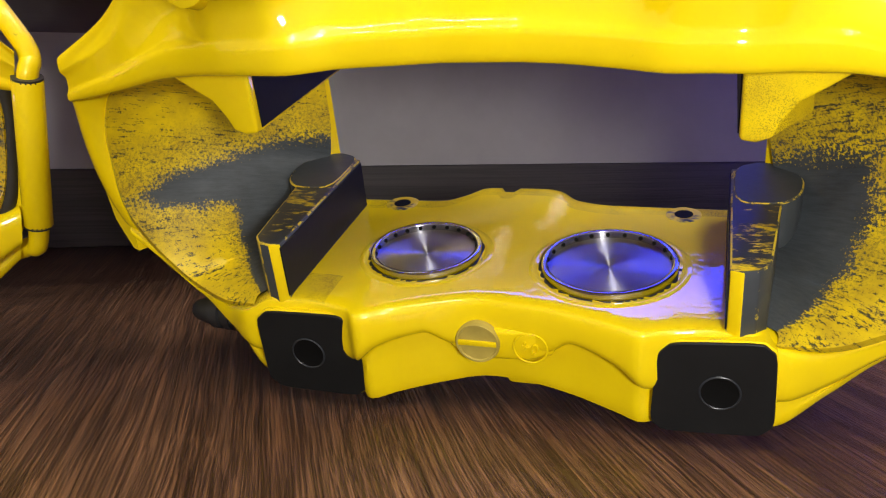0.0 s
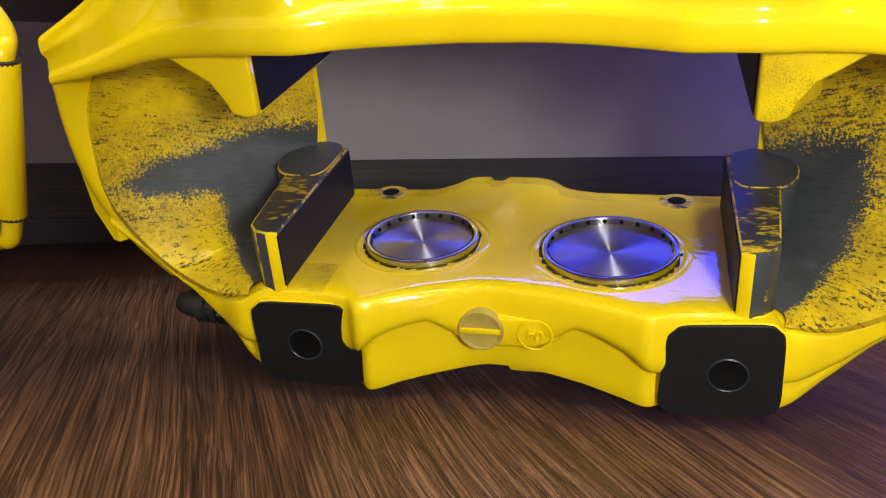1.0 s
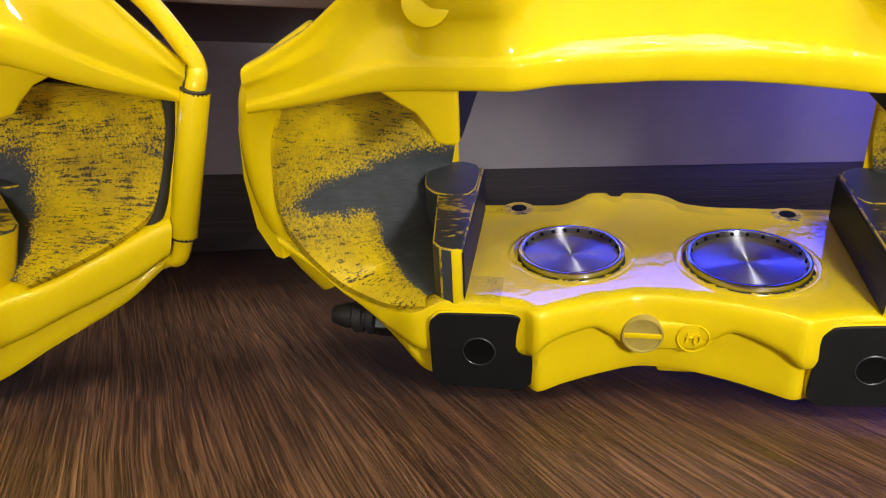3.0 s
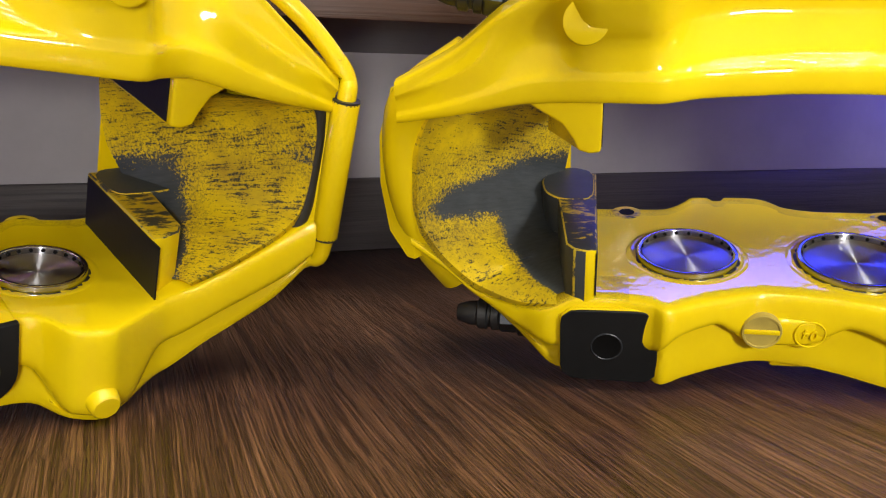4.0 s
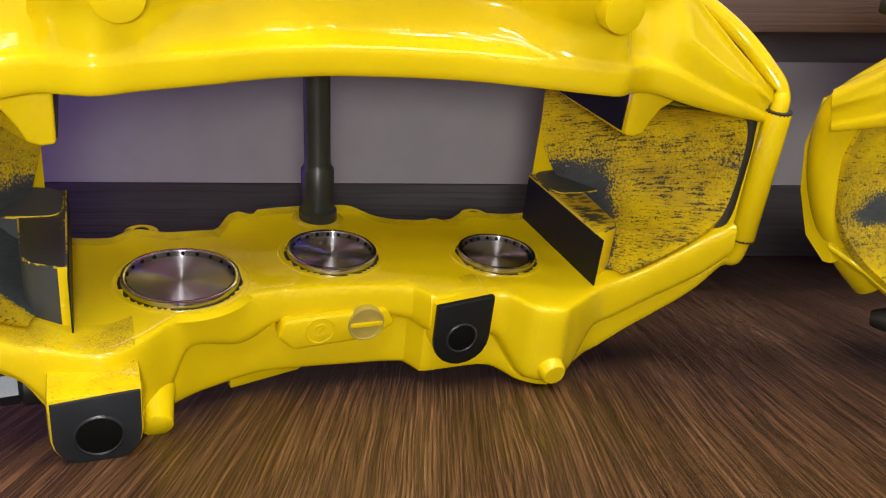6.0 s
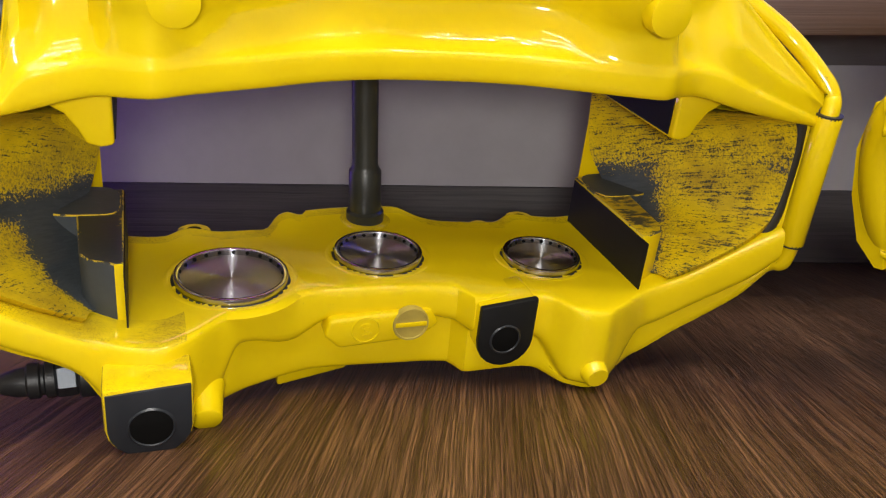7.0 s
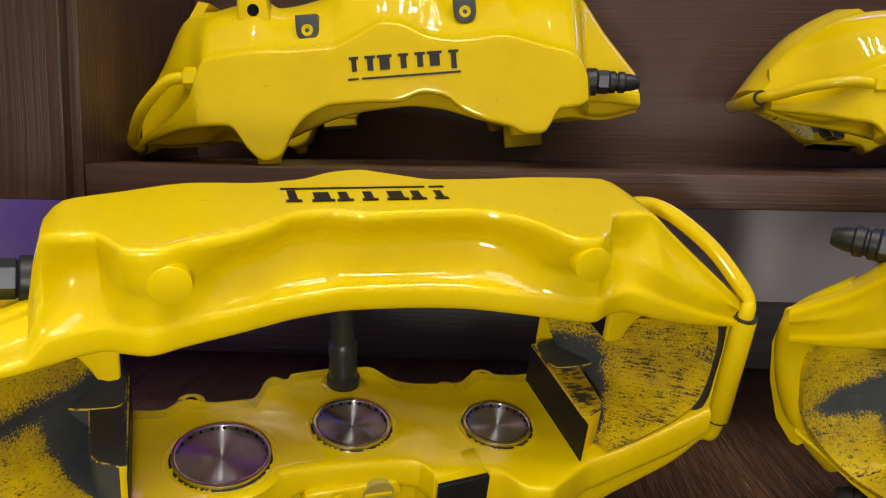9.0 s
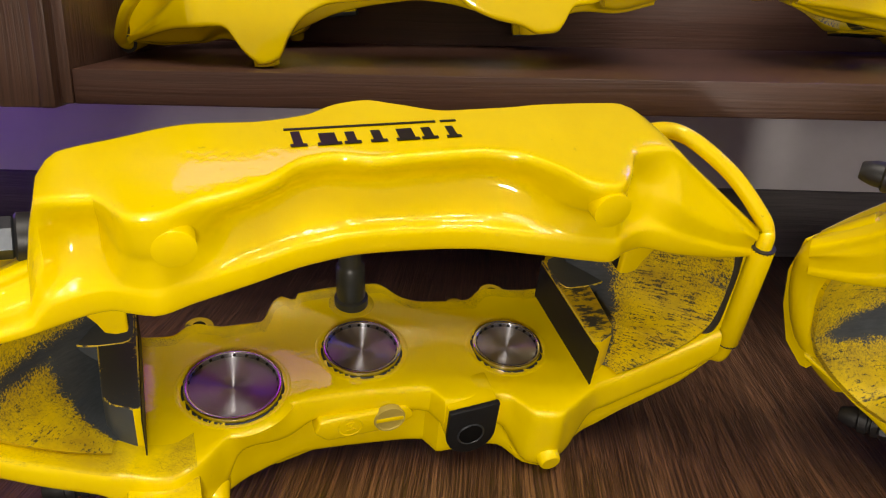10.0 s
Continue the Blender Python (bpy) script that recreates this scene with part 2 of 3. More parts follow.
def box(x0, x1, y0, y1, z0, z1, bev=0.0, seg=2, bm=None):
    own = bm is None
    b = bmesh.new()
    bmesh.ops.create_cube(b, size=1)
    for v in b.verts:
        v.co = Vector((x0 + (x1 - x0) * (v.co.x + 0.5), y0 + (y1 - y0) * (v.co.y + 0.5), z0 + (z1 - z0) * (v.co.z + 0.5)))
    if bev:
        bmesh.ops.bevel(b, geom=b.edges[:], offset=bev, segments=seg, profile=0.5, affect="EDGES")
    return b if own else merge(bm, b)


def merge(bm, other):
    me = bpy.data.meshes.new("tmp")
    other.to_mesh(me)
    other.free()
    bm.from_mesh(me)
    bpy.data.meshes.remove(me)
    return bm


def curve(*pts):
    """A smooth function through (u, value) knots."""
    xs, ys = [p[0] for p in pts], [p[1] for p in pts]
    n = len(xs)
    d = [(ys[i + 1] - ys[i]) / (xs[i + 1] - xs[i]) for i in range(n - 1)]
    g = [d[0]] + [0 if d[i - 1] * d[i] <= 0 else 2 * d[i - 1] * d[i] / (d[i - 1] + d[i]) for i in range(1, n - 1)] + [d[-1]]

    def f(x):
        if x <= xs[0]:
            return ys[0]
        if x >= xs[-1]:
            return ys[-1]
        i = max(k for k in range(n - 1) if xs[k] <= x)
        h = xs[i + 1] - xs[i]
        s = (x - xs[i]) / h
        return ((2 * s**3 - 3 * s**2 + 1) * ys[i] + (s**3 - 2 * s**2 + s) * h * g[i]
                + (-2 * s**3 + 3 * s**2) * ys[i + 1] + (s**3 - s**2) * h * g[i + 1])
    return f


def chaikin(loop, times=2, cut=0.25):
    for _ in range(times):
        out = []
        for i, p in enumerate(loop):
            q = loop[(i + 1) % len(loop)]
            out += [tuple(a + (b - a) * cut for a, b in zip(p, q)), tuple(b + (a - b) * cut for a, b in zip(p, q))]
        loop = out
    return loop


def loft(loops, bm=None):
    """A closed skin over loops of equal length."""
    bm = bm or bmesh.new()
    rows = [[bm.verts.new(p) for p in loop] for loop in loops]
    n = len(rows[0])
    for a, b in zip(rows, rows[1:]):
        for i in range(n):
            bm.faces.new((a[i], a[(i + 1) % n], b[(i + 1) % n], b[i]))
    bm.faces.new(rows[0][::-1])
    bm.faces.new(rows[-1])
    return bm


def prism(outline, w0, w1, bev=0.0, axis="w", bm=None, seg=2):
    """An outline pushed along one axis, with rounded edges. axis w: outline in (u, v); v: outline in (u, w); u: outline in (v, w)."""
    put = {"w": lambda p, h: (p[0], p[1], h), "v": lambda p, h: (p[0], h, p[1]), "u": lambda p, h: (h, p[0], p[1])}[axis]
    b = bmesh.new()
    rows = [[b.verts.new(put(p, h)) for p in outline] for h in (w0, w1)]
    n = len(outline)
    for i in range(n):
        b.faces.new((rows[0][i], rows[0][(i + 1) % n], rows[1][(i + 1) % n], rows[1][i]))
    b.faces.new(rows[0][::-1])
    b.faces.new(rows[1])
    bmesh.ops.recalc_face_normals(b, faces=b.faces)
    if bev:
        sharp = [e for e in b.edges if e.calc_face_angle(0) > 0.6]
        bmesh.ops.bevel(b, geom=sharp, offset=bev, segments=seg, profile=0.5, affect="EDGES")
    return merge(bm, b) if bm else b


def ring(profile, n=48, bm=None, center=(0, 0, 0)):
    """A turned body about z: profile of (radius, height), open ends closed to the axis where the radius is 0."""
    bm = bm or bmesh.new()
    rows = []
    for r, h in profile:
        if r <= 1e-9:
            rows.append([bm.verts.new((center[0], center[1], center[2] + h))])
        else:
            rows.append([bm.verts.new((center[0] + r * math.cos(2 * math.pi * k / n), center[1] + r * math.sin(2 * math.pi * k / n), center[2] + h)) for k in range(n)])
    for a, b in zip(rows, rows[1:]):
        for k in range(n):
            j = (k + 1) % n
            if len(a) == 1 and len(b) > 1:
                bm.faces.new((a[0], b[j], b[k]))
            elif len(b) == 1 and len(a) > 1:
                bm.faces.new((a[k], a[j], b[0]))
            elif len(a) > 1:
                bm.faces.new((a[k], a[j], b[j], b[k]))
    return bm


def tube(points, r, n=14, steps=8):
    """A bent pipe through points."""
    pts = [Vector(p) for p in points]
    path = []
    for i in range(len(pts) - 1):
        p0, p1, p2, p3 = pts[max(i - 1, 0)], pts[i], pts[i + 1], pts[min(i + 2, len(pts) - 1)]
        for k in range(steps):
            s = k / steps
            path.append(0.5 * (2 * p1 + (p2 - p0) * s + (2 * p0 - 5 * p1 + 4 * p2 - p3) * s * s + (3 * p1 - p0 - 3 * p2 + p3) * s**3))
    path.append(pts[-1])
    loops, side = [], None
    for i, p in enumerate(path):
        d = (path[min(i + 1, len(path) - 1)] - path[max(i - 1, 0)]).normalized()
        side = (side - d * side.dot(d)).normalized() if side else d.orthogonal().normalized()
        up = d.cross(side)
        loops.append([p + (side * math.cos(2 * math.pi * k / n) + up * math.sin(2 * math.pi * k / n)) * r for k in range(n)])
    return loft(loops)


def mm(bm, m=None):
    """From millimetres to metres, after an optional turn in millimetres."""
    if m is not None:
        bmesh.ops.transform(bm, matrix=m, verts=bm.verts)
    bmesh.ops.scale(bm, vec=(0.001, 0.001, 0.001), verts=bm.verts)
    return bm


def aim(p, d):
    """A turn in millimetres that takes z to the direction d, at p."""
    return Matrix.Translation(p) @ Vector(d).to_track_quat("Z", "Y").to_matrix().to_4x4()


# ---- setting ----
def setting(name, bm, mat, label, category, parent=None):
    ob = part(name, bm, mat, parent)
    return tagged(ob, label, category, "", "structure")


setting("table_top", box(-1.1, 1.5, -0.62, 0.335, -0.035, 0.0, 0.002), TABLE, "brown wood-grain laminate table top", "table top")
setting("cabinet_base", box(-1.0, 1.4, -0.52, 0.33, -0.7495, -0.0355), CABSIDE, "plain wooden base under the table top", "cabinet")
setting("back_board", box(-1.1, 1.5, 0.3095, 0.332, 0.0002, 0.0555, 0.0015), BOARD, "dark grey wood-grain board along the table", "board")
setting("wall_back", box(-1.1, 1.5, 0.3135, 0.40, 0.0556, 0.30), PANEL, "plain grey panel behind the table", "panel")
setting("shelf_board", box(-0.173, 1.5, 0.085, 0.36, 0.1485, 0.1675, 0.0012), CABINET, "reddish brown cabinet shelf board", "shelf")
setting("cabinet_back", box(-0.173, 1.5, 0.27, 0.29, 0.1677, 0.75), CABINET, "dark brown wooden cabinet back panel", "panel")
setting("cabinet_upright", box(-0.187, -0.1735, 0.085, 0.36, 0.1485, 0.75, 0.001), CABSIDE, "reddish brown cabinet upright", "panel")
setting("cabinet_top", box(-0.9, 1.5, 0.085, 0.36, 0.7505, 0.78), CABINET, "brown wooden cabinet top board", "panel")
setting("cabinet_side_fill", box(-1.1, -0.1875, 0.095, 0.36, 0.1485, 0.75), CABSIDE, "brown wooden cabinet carcass", "panel")
setting("floor", box(-2.5, 2.5, -3.0, 2.0, -0.80, -0.75), WALLPAINT, "plain room floor", "floor")
setting("wall_north", box(-2.5, 2.5, 1.0, 1.1, -0.75, 2.6), WALLPAINT, "plain room wall", "wall")
setting("wall_south", box(-2.5, 2.5, -3.1, -3.0, -0.75, 2.6), WALLPAINT, "plain room wall", "wall")
setting("wall_east", box(2.5, 2.6, -3.0, 1.0, -0.75, 2.6), WALLPAINT, "plain room wall", "wall")
setting("wall_west", box(-2.6, -2.5, -3.0, 1.0, -0.75, 2.6), WALLPAINT, "plain room wall", "wall")
setting("ceiling", box(-2.5, 2.5, -3.0, 1.0, 2.6, 2.7), WALLPAINT, "plain room ceiling", "ceiling")


def cabinet_door():
    thing = new("cabinet_door")
    thing.location = (-0.1825, 0.078, 0.1470)
    tagged(thing, "brown wooden cabinet door with a raised light edge", "cabinet door")
    part("leaf", box(-0.42, -0.006, 0.0, 0.018, 0.0, 0.60, 0.001), CABSIDE, thing)
    part("edge_strip", box(-0.006, 0.003, -0.0015, 0.018, 0.0, 0.60, 0.0015), CABSIDE, thing)


cabinet_door()


# ---- brake calipers: local u along the caliper, v outward from the disc, w through its thickness, in millimetres ----
def stations(u0, u1, n):
    return [u0 + (u1 - u0) * k / (n - 1) for k in range(n)]


def upper_half(s):
    """The half with the smooth outer face: flat top, scooped front, straight lip."""
    loops = []
    for u in stations(*s["span"], 110):
        back, front, lip, top, low = (s[k](u) for k in ("top_back", "top_front", "lip", "top", "lip_low"))
        inner, scoop = s["inner_back"](u), s["scoop"](u)
        h = top - low
        hollow = max(front, lip) * 0.5 + min(front, lip) * 0.5
        loop = [
            (back + 0.4, top - 1.6), (back - 1.2, top - 0.2), (back - 4, top), (front + (back - front) * 0.5, top + 0.2), (front + 4, top), (front + 1.2, top - 0.2), (front, top - 1.4), (front - 0.3, top - 4.5),
            (hollow + scoop, low + h * 0.66), (lip + 2 + scoop, low + h * 0.54), (lip + 1.6 + scoop * 0.62, low + h * 0.37), (lip + 1.4 + scoop * 0.3, low + h * 0.29), (lip + 0.8, low + h * 0.255),
            (lip, low + h * 0.2), (lip, low + 1.0), (lip + 3, low), (inner, low + 1), (inner, low + 5), (back + (inner - back) * 0.75, low + h * 0.5), (back + 3, top - 5),
        ]
        loops.append([(u, v, w) for v, w in chaikin(loop, 2)])
    return loft(loops)


def lower_half(s, bores):
    """The half on the table: piston face up, stepped front, rounded belly."""
    loops = []
    for u in stations(*s["span"], 150):
        front, back, face, foot = (s[k](u) for k in ("low_front", "inner_back", "face", "foot"))
        h = face - foot
        step = s["step"](u)
        belly = s["belly_back"](u)
        loop = [
            *((back + (front + 2.4 - back) * q / 11, face) for q in range(12)), (front + 0.3, face - 1.7), (front - 0.5, face - h * step * 0.5), (front - 0.6, face - h * step),
            (front + 4.2, face - h * step - 1.5), (front + 4.0, face - h * step - 4), (front + 2.8, foot + 5), (front + 4, foot), (front + (belly - front) * 0.5, foot - 1), (belly, foot), (back + (belly - back) * 0.3, foot + h * 0.55), (back, face - 6),
        ]
        loops.append([(u, v, w) for v, w in chaikin(loop, 2)])
    bm = loft(loops)
    bm.normal_update()
    gone = []
    for q in bm.faces:
        m = q.calc_center_median()
        if abs(q.normal.z) > 0.7 and any(m.z > s["face"](m.x) - 2 and math.hypot(m.x - u, m.y - v) < d / 2 + 1.0 for u, v, d in bores):
            gone.append(q)
    bmesh.ops.delete(bm, geom=gone, context="FACES")
    return bm


def end_wall(s, side, bm):
    """The wall at one end that joins both halves, hollowed towards the disc."""
    inner, outer = s["wall_in"], s["wall_out"]
    n = 14
    loops = []
    for k, (w, grow) in enumerate(s["wall_levels"]):
        a = [(inner[0][0] + (inner[1][0] - inner[0][0]) * i / n, inner[0][1] + (inner[1][1] - inner[0][1]) * i / n + s["wall_bow"] * math.sin(math.pi * i / n)) for i in range(n + 1)]
        b = []
        for i in range(n, -1, -1):
            f = i / n
            x = outer[0][0] + (outer[1][0] - outer[0][0]) * f
            y = outer[0][1] + (outer[1][1] - outer[0][1]) * f + s["wall_bow"] * 1.6 * math.sin(math.pi * f)
            q = a[i]
            b.append((q[0] + (x - q[0]) * grow, q[1] + (y - q[1]) * grow))
        loops.append([(side * u, v, w) for u, v in a + b])
    b = loft(loops)
    sharp = [e for e in b.edges if e.calc_face_angle(0) > 0.7]
    bmesh.ops.bevel(b, geom=sharp, offset=2.2, segments=3, profile=0.5, affect="EDGES")
    return merge(bm, b)


def piston(parent, u, v, w, d):
    r = d / 2
    p = part("piston", mm(ring([(r - 2.1, -6), (r - 1.9, -0.3), (r - 1.8, 0.12), (r - 1.7, 0.2), (r - 0.4, 0.2), (r - 0.12, 0.08), (r, -0.3), (r, -12)], 64)), RINGSTEEL, parent, "polished steel piston rim")
    p.location = (u / 1000, v / 1000, w / 1000)
    part("crown", mm(ring([(r - 1.95, -2.3), (r * 0.5, -2.3), (0.4, -2.3), (0.3, -2.5), (0, -2.5)], 96)), STEEL, p, "turned steel piston crown with radial sheen", 80)
    dot = None
    for k in range(22):
        a = 2 * math.pi * k / 22
        if dot is None:
            # dark dot on the wall, coloured as the shade of a small hole
            dot = part("drilled_hole_dot", mm(ring([(0, 0.3), (0.72, 0.25), (0.72, -0.4)], 10)), HOLE_SHADE, p)
            hole = dot
        else:
            hole = new("drilled_hole_dot", dot.data)
            hole.parent = p
        turn = Vector((-math.cos(a), -math.sin(a), 0.1)).to_track_quat("Z", "Y").to_matrix().to_4x4()
        hole.matrix_local = Matrix.Translation(((r - 2.02) * math.cos(a) / 1000, (r - 2.02) * math.sin(a) / 1000, -0.0011)) @ turn
    part("dust_seal", mm(ring([(r - 0.2, -2.2), (r + 0.5, -2.4), (r + 1.2, -2.8), (r + 1.4, -6)], 64)), RUBBER, p)
    part("bore_collar", mm(ring([(r + 0.9, -9), (r + 1.0, -2.2), (r + 1.6, -1.8), (r + 3.4, -1.9), (r + 5.2, -2.4), (r + 7.0, -3.4)], 64)), PAINT, p)
    return p


def plug(parent, u, v, w, r=3.2):
    p = part("bolt_hole", mm(ring([(r + 3.6, -0.4), (r + 2.6, 0.14), (r + 0.5, 0.16), (r, 0.0), (r - 0.2, -3.5), (0, -3.5)], 28)), STOP, parent)
    p.location = (u / 1000, v / 1000, w / 1000)
    # flat black disc over the collar paints the shade down the hole
    part("hole_disc", mm(ring([(r + 0.1, 0.19), (r - 0.4, 0.15), (0, 0.14)], 20)), HOLE_SHADE, p)
    return p


def bleed_screw(parent, p, d, cap=True):
    """A hex bleed screw with a ribbed rubber cap."""
    hexa = part("bleed_hex", mm(ring([(0, 0), (6.2, 0), (7.0, 0.8), (7.0, 6.5), (6.2, 7.4), (0, 7.4)], 6), aim(p, d)), ZINC, parent, "bright zinc hex of the bleed screw", 20)
    q = Vector(p) + Vector(d).normalized() * 7
    prof = [(0, 0), (5.2, 0), (6.6, 0.6), (6.6, 3.4), (5.4, 4.0), (5.4, 5.0), (6.4, 5.6), (6.4, 9), (5.2, 9.8), (5.0, 13), (3.8, 17), (3.2, 18), (0, 18)]
    part("rubber_cap", mm(ring(prof, 24), aim(q, d)), RUBBER, parent, "black ribbed rubber cap")
    part("screw_base", mm(ring([(0, -6), (8.2, -6), (8.2, -0.8), (7.2, 0), (0, 0)], 24), aim(p, d)), RUBBER, parent)


def pipe(parent, s, side):
    pts = [(side * u, v, w) for u, v, w in s["pipe"]]
    part("fluid_pipe", mm(tube(pts, 3.6)), PAINT, parent, "yellow painted fluid pipe")
    a, b = (Vector((side * u, v, w)) for u, v, w in s["sleeve"])
    length = (b - a).length
    part("pipe_sleeve", mm(ring([(4.0, 0.4), (4.9, 0), (5.2, 0.5), (5.2, length - 0.5), (4.9, length), (4.0, length - 0.4)], 24), aim(a, b - a)), PAINT, parent, "yellow sleeve round the pipe")
    for q in (a, b):
        part("sleeve_mouth", mm(ring([(0, 0), (5.2, 0), (5.2, 1.2), (0, 1.2)], 20), aim(q + (b - a).normalized() * (-0.3 if q == a else -0.9), b - a)), RUBBER, parent)


def pad_blocks(parent, s, near):
    """The machined stops that hold the pads: two low ones with a half-round pad behind, two short ones under the outer half."""
    u0, top, v0 = s["block"][0], s["block_top"], s["block_v"][0]
    for side in (-1, 1):
        b = prism([(side * u, v) for u, v in s["stop_plan"]], s["mid"] - s["gap"] - 5, top, 0.6)
        for q in b.faces:
            q.material_index = 1 if 0.25 < q.normal.z < 0.95 or (q.calc_area() < 30 and q.normal.y < -0.3) else 2 if abs(q.normal.z) < 0.3 else 0
            if abs(q.normal.z) < 0.5 and q.normal.y < -0.6 and abs(q.calc_center_median().x) < u0 + 3.6:
                q.material_index = 3
        bare = s["bare_side"] or side != near
        low = part("lower_stop", mm(b), [STOP_BARE if bare else STOP, s["edge"], SLATE if bare else PAINT, PAINT], parent, "pad stop with scored paint on top")
        wm, h = (s["mid"] - s["gap"] - 2 + top) / 2, (top - s["mid"] + s["gap"]) / 2 - 0.2
        back = s["stop_plan"][-1][1]
        part("machined_face", mm(prism([(v0 - 2, wm - h), (back - 1, wm - h), (back - 1, wm + h), (v0 - 2, wm + h)], side * (u0 - 0.35), side * (u0 + 0.2), 0, "u")), MACHINED, low, "black machined contact face")
        pad = chaikin([(side * u, v) for u, v in s["pad_plan"]], 2, 0.2)
        m = prism(pad, top - 16, top + 0.35, 0.55, "w", None, 1)
        for q in m.faces:
            q.material_index = 1 if q.calc_area() < 12 and q.normal.z > 0.25 else 0
        part("stop_pad", mm(m), [SLATE, CHIPPED], low, "bare grey half-round pad with chipped paint edge")
        t, high, v1 = s["tab_low"], s["mid"] + s["gap"] + 3, s["block_v"][1]
        u1 = s["block"][1]
        b = prism([(side * u0, v0 + 1), (side * u1, v0), (side * (u1 + 12), v0 + 21), (side * (u1 + 4), v1), (side * u0, v1)], t, high, 0.55)
        up = part("upper_stop", mm(b), DUSTY, parent)
        part("machined_face", mm(prism([(v0 + 2, t + 1), (v1 - 1, t + 1), (v1 - 1, high - 1), (v0 + 2, high - 1)], side * (u0 - 0.35), side * (u0 + 0.2), 0, "u")), MACHINED, up, "black machined contact face")
        end = s["mid"] + s["gap"] + 2
        g = [(u0, t), (u0 + 4, t - 0.6), (u0 + 8, t + 0.6), (u0 + 10, t + 5), (u0 + 13.5, t + 10), (u0 + 20, t + 14), (u0 + 32, end), (u0, end)]
        part("stop_gusset", mm(prism([(side * a, w) for a, w in g], v0 - 1.0, v0 + 14, 1.2, "v", None, 3)), DUSTY if s["bare_side"] and side == near else PAINT, up)


def line_at(points, f):
    """The point at the share f of a polyline's length."""
    pts = [Vector(p) for p in points]
    legs = [(b - a).length for a, b in zip(pts, pts[1:])]
    d = f * sum(legs)
    for a, b, leg in zip(pts, pts[1:], legs):
        if d <= leg:
            return a.lerp(b, d / leg)
        d -= leg
    return pts[-1]


def end_hollow(parent, s, side, mat):
    """The dished face of an end bridge, from its open edge round to the pad stop, 3 mm thick."""
    na, nb = 26, 64
    edge = [line_at(s["hollow_edge"], k / 200) for k in range(201)]
    heel = [line_at(s["hollow_heel"], k / 200) for k in range(201)]

    def soft(line, f):
        k = f * 200
        near = [line[max(0, min(200, int(k + q)))] for q in (-7, -5, -3, -1, 1, 3, 5, 7)]
        return sum(near, Vector()) / len(near)
    bm = bmesh.new()
    uv = bm.loops.layers.uv.new("UVMap")
    sheets = []
    for deep in (0.0, 3.0):
        rows = []
        for i in range(nb + 1):
            f = i / nb
            p, q = soft(edge, f), soft(heel, f)
            row = []
            for j in range(na + 1):
                a = j / na
                c = p.lerp(q, a)
                bow = s["hollow_bow"] * math.sin(math.pi * a ** 0.8) * math.sin(math.pi * min(1, f * 1.15 + 0.1)) ** 0.7 if f < 0.78 else s["hollow_bow"] * 0.5 * math.sin(math.pi * a)
                row.append(bm.verts.new((side * (c.x + bow * 0.7 + deep * 0.7), c.y + (bow + deep) * 0.6, c.z - (deep * 0.8 if f > 0.6 else 0))))
            rows.append(row)
        sheets.append(rows)
        for i in range(nb):
            for j in range(na):
                quad = [(i, j), (i, j + 1), (i + 1, j + 1), (i + 1, j)]
                face = bm.faces.new([rows[m][n] for m, n in quad])
                for loop, (m, n) in zip(face.loops, quad):
                    loop[uv].uv = (n / na, m / nb)
    a, b = sheets
    rim = [(i, 0) for i in range(nb)] + [(nb, j) for j in range(na)] + [(i, na) for i in range(nb, 0, -1)] + [(0, j) for j in range(na, 0, -1)]
    for (i, j), (m, n) in zip(rim, rim[1:] + rim[:1]):
        face = bm.faces.new((a[i][j], a[m][n], b[m][n], b[i][j]))
        for loop, (x, y) in zip(face.loops, ((i, j), (m, n), (m, n), (i, j))):
            loop[uv].uv = (y / na, x / nb)
    return part("end_hollow", mm(bm), mat, parent, "hollow end face, yellow paint rubbed to grey metal", 60)


def logo(parent, u0, u1, v, w, turn=False):
    """The black maker's mark as plain bars: one long thin bar over a row of short footed ones."""
    b = bmesh.new()
    n, step = 7, (u1 - u0) / 7
    for k in range(n):
        x = u0 + 2 + step * k
        stem, tall = step * (0.34, 0.62, 0.36, 0.36, 0.62, 0.36, 0.30)[k], (10.6, 8.4, 8.4, 8.4, 8.4, 8.4, 8.4)[k]
        merge(b, prism([(x, v), (x + stem, v), (x + stem, v + tall), (x, v + tall)], w, w + 0.25))
        merge(b, prism([(x - step * 0.14, v), (x + stem + step * 0.14, v), (x + stem + step * 0.14, v + 1.7), (x - step * 0.14, v + 1.7)], w + 0.02, w + 0.3))
    merge(b, prism([(u0, v + 12.0), (u1 - step * 1.05, v + 12.0), (u1 - step * 1.05, v + 13.2), (u0, v + 13.2)], w, w + 0.25))
    merge(b, prism([(u1 - step * 0.85, v + 12.0), (u1 - step * 0.2, v + 12.0), (u1 - step * 0.2, v + 13.2), (u1 - step * 0.85, v + 13.2)], w, w + 0.25))
    if turn:
        c = Matrix.Translation(((u0 + u1) / 2, v + 6.6, 0))
        bmesh.ops.transform(b, matrix=c @ Matrix.Rotation(math.pi, 4, "Z") @ c.inverted(), verts=b.verts)
    return part("mark", mm(b), DECAL, parent, "black mark of plain bars")


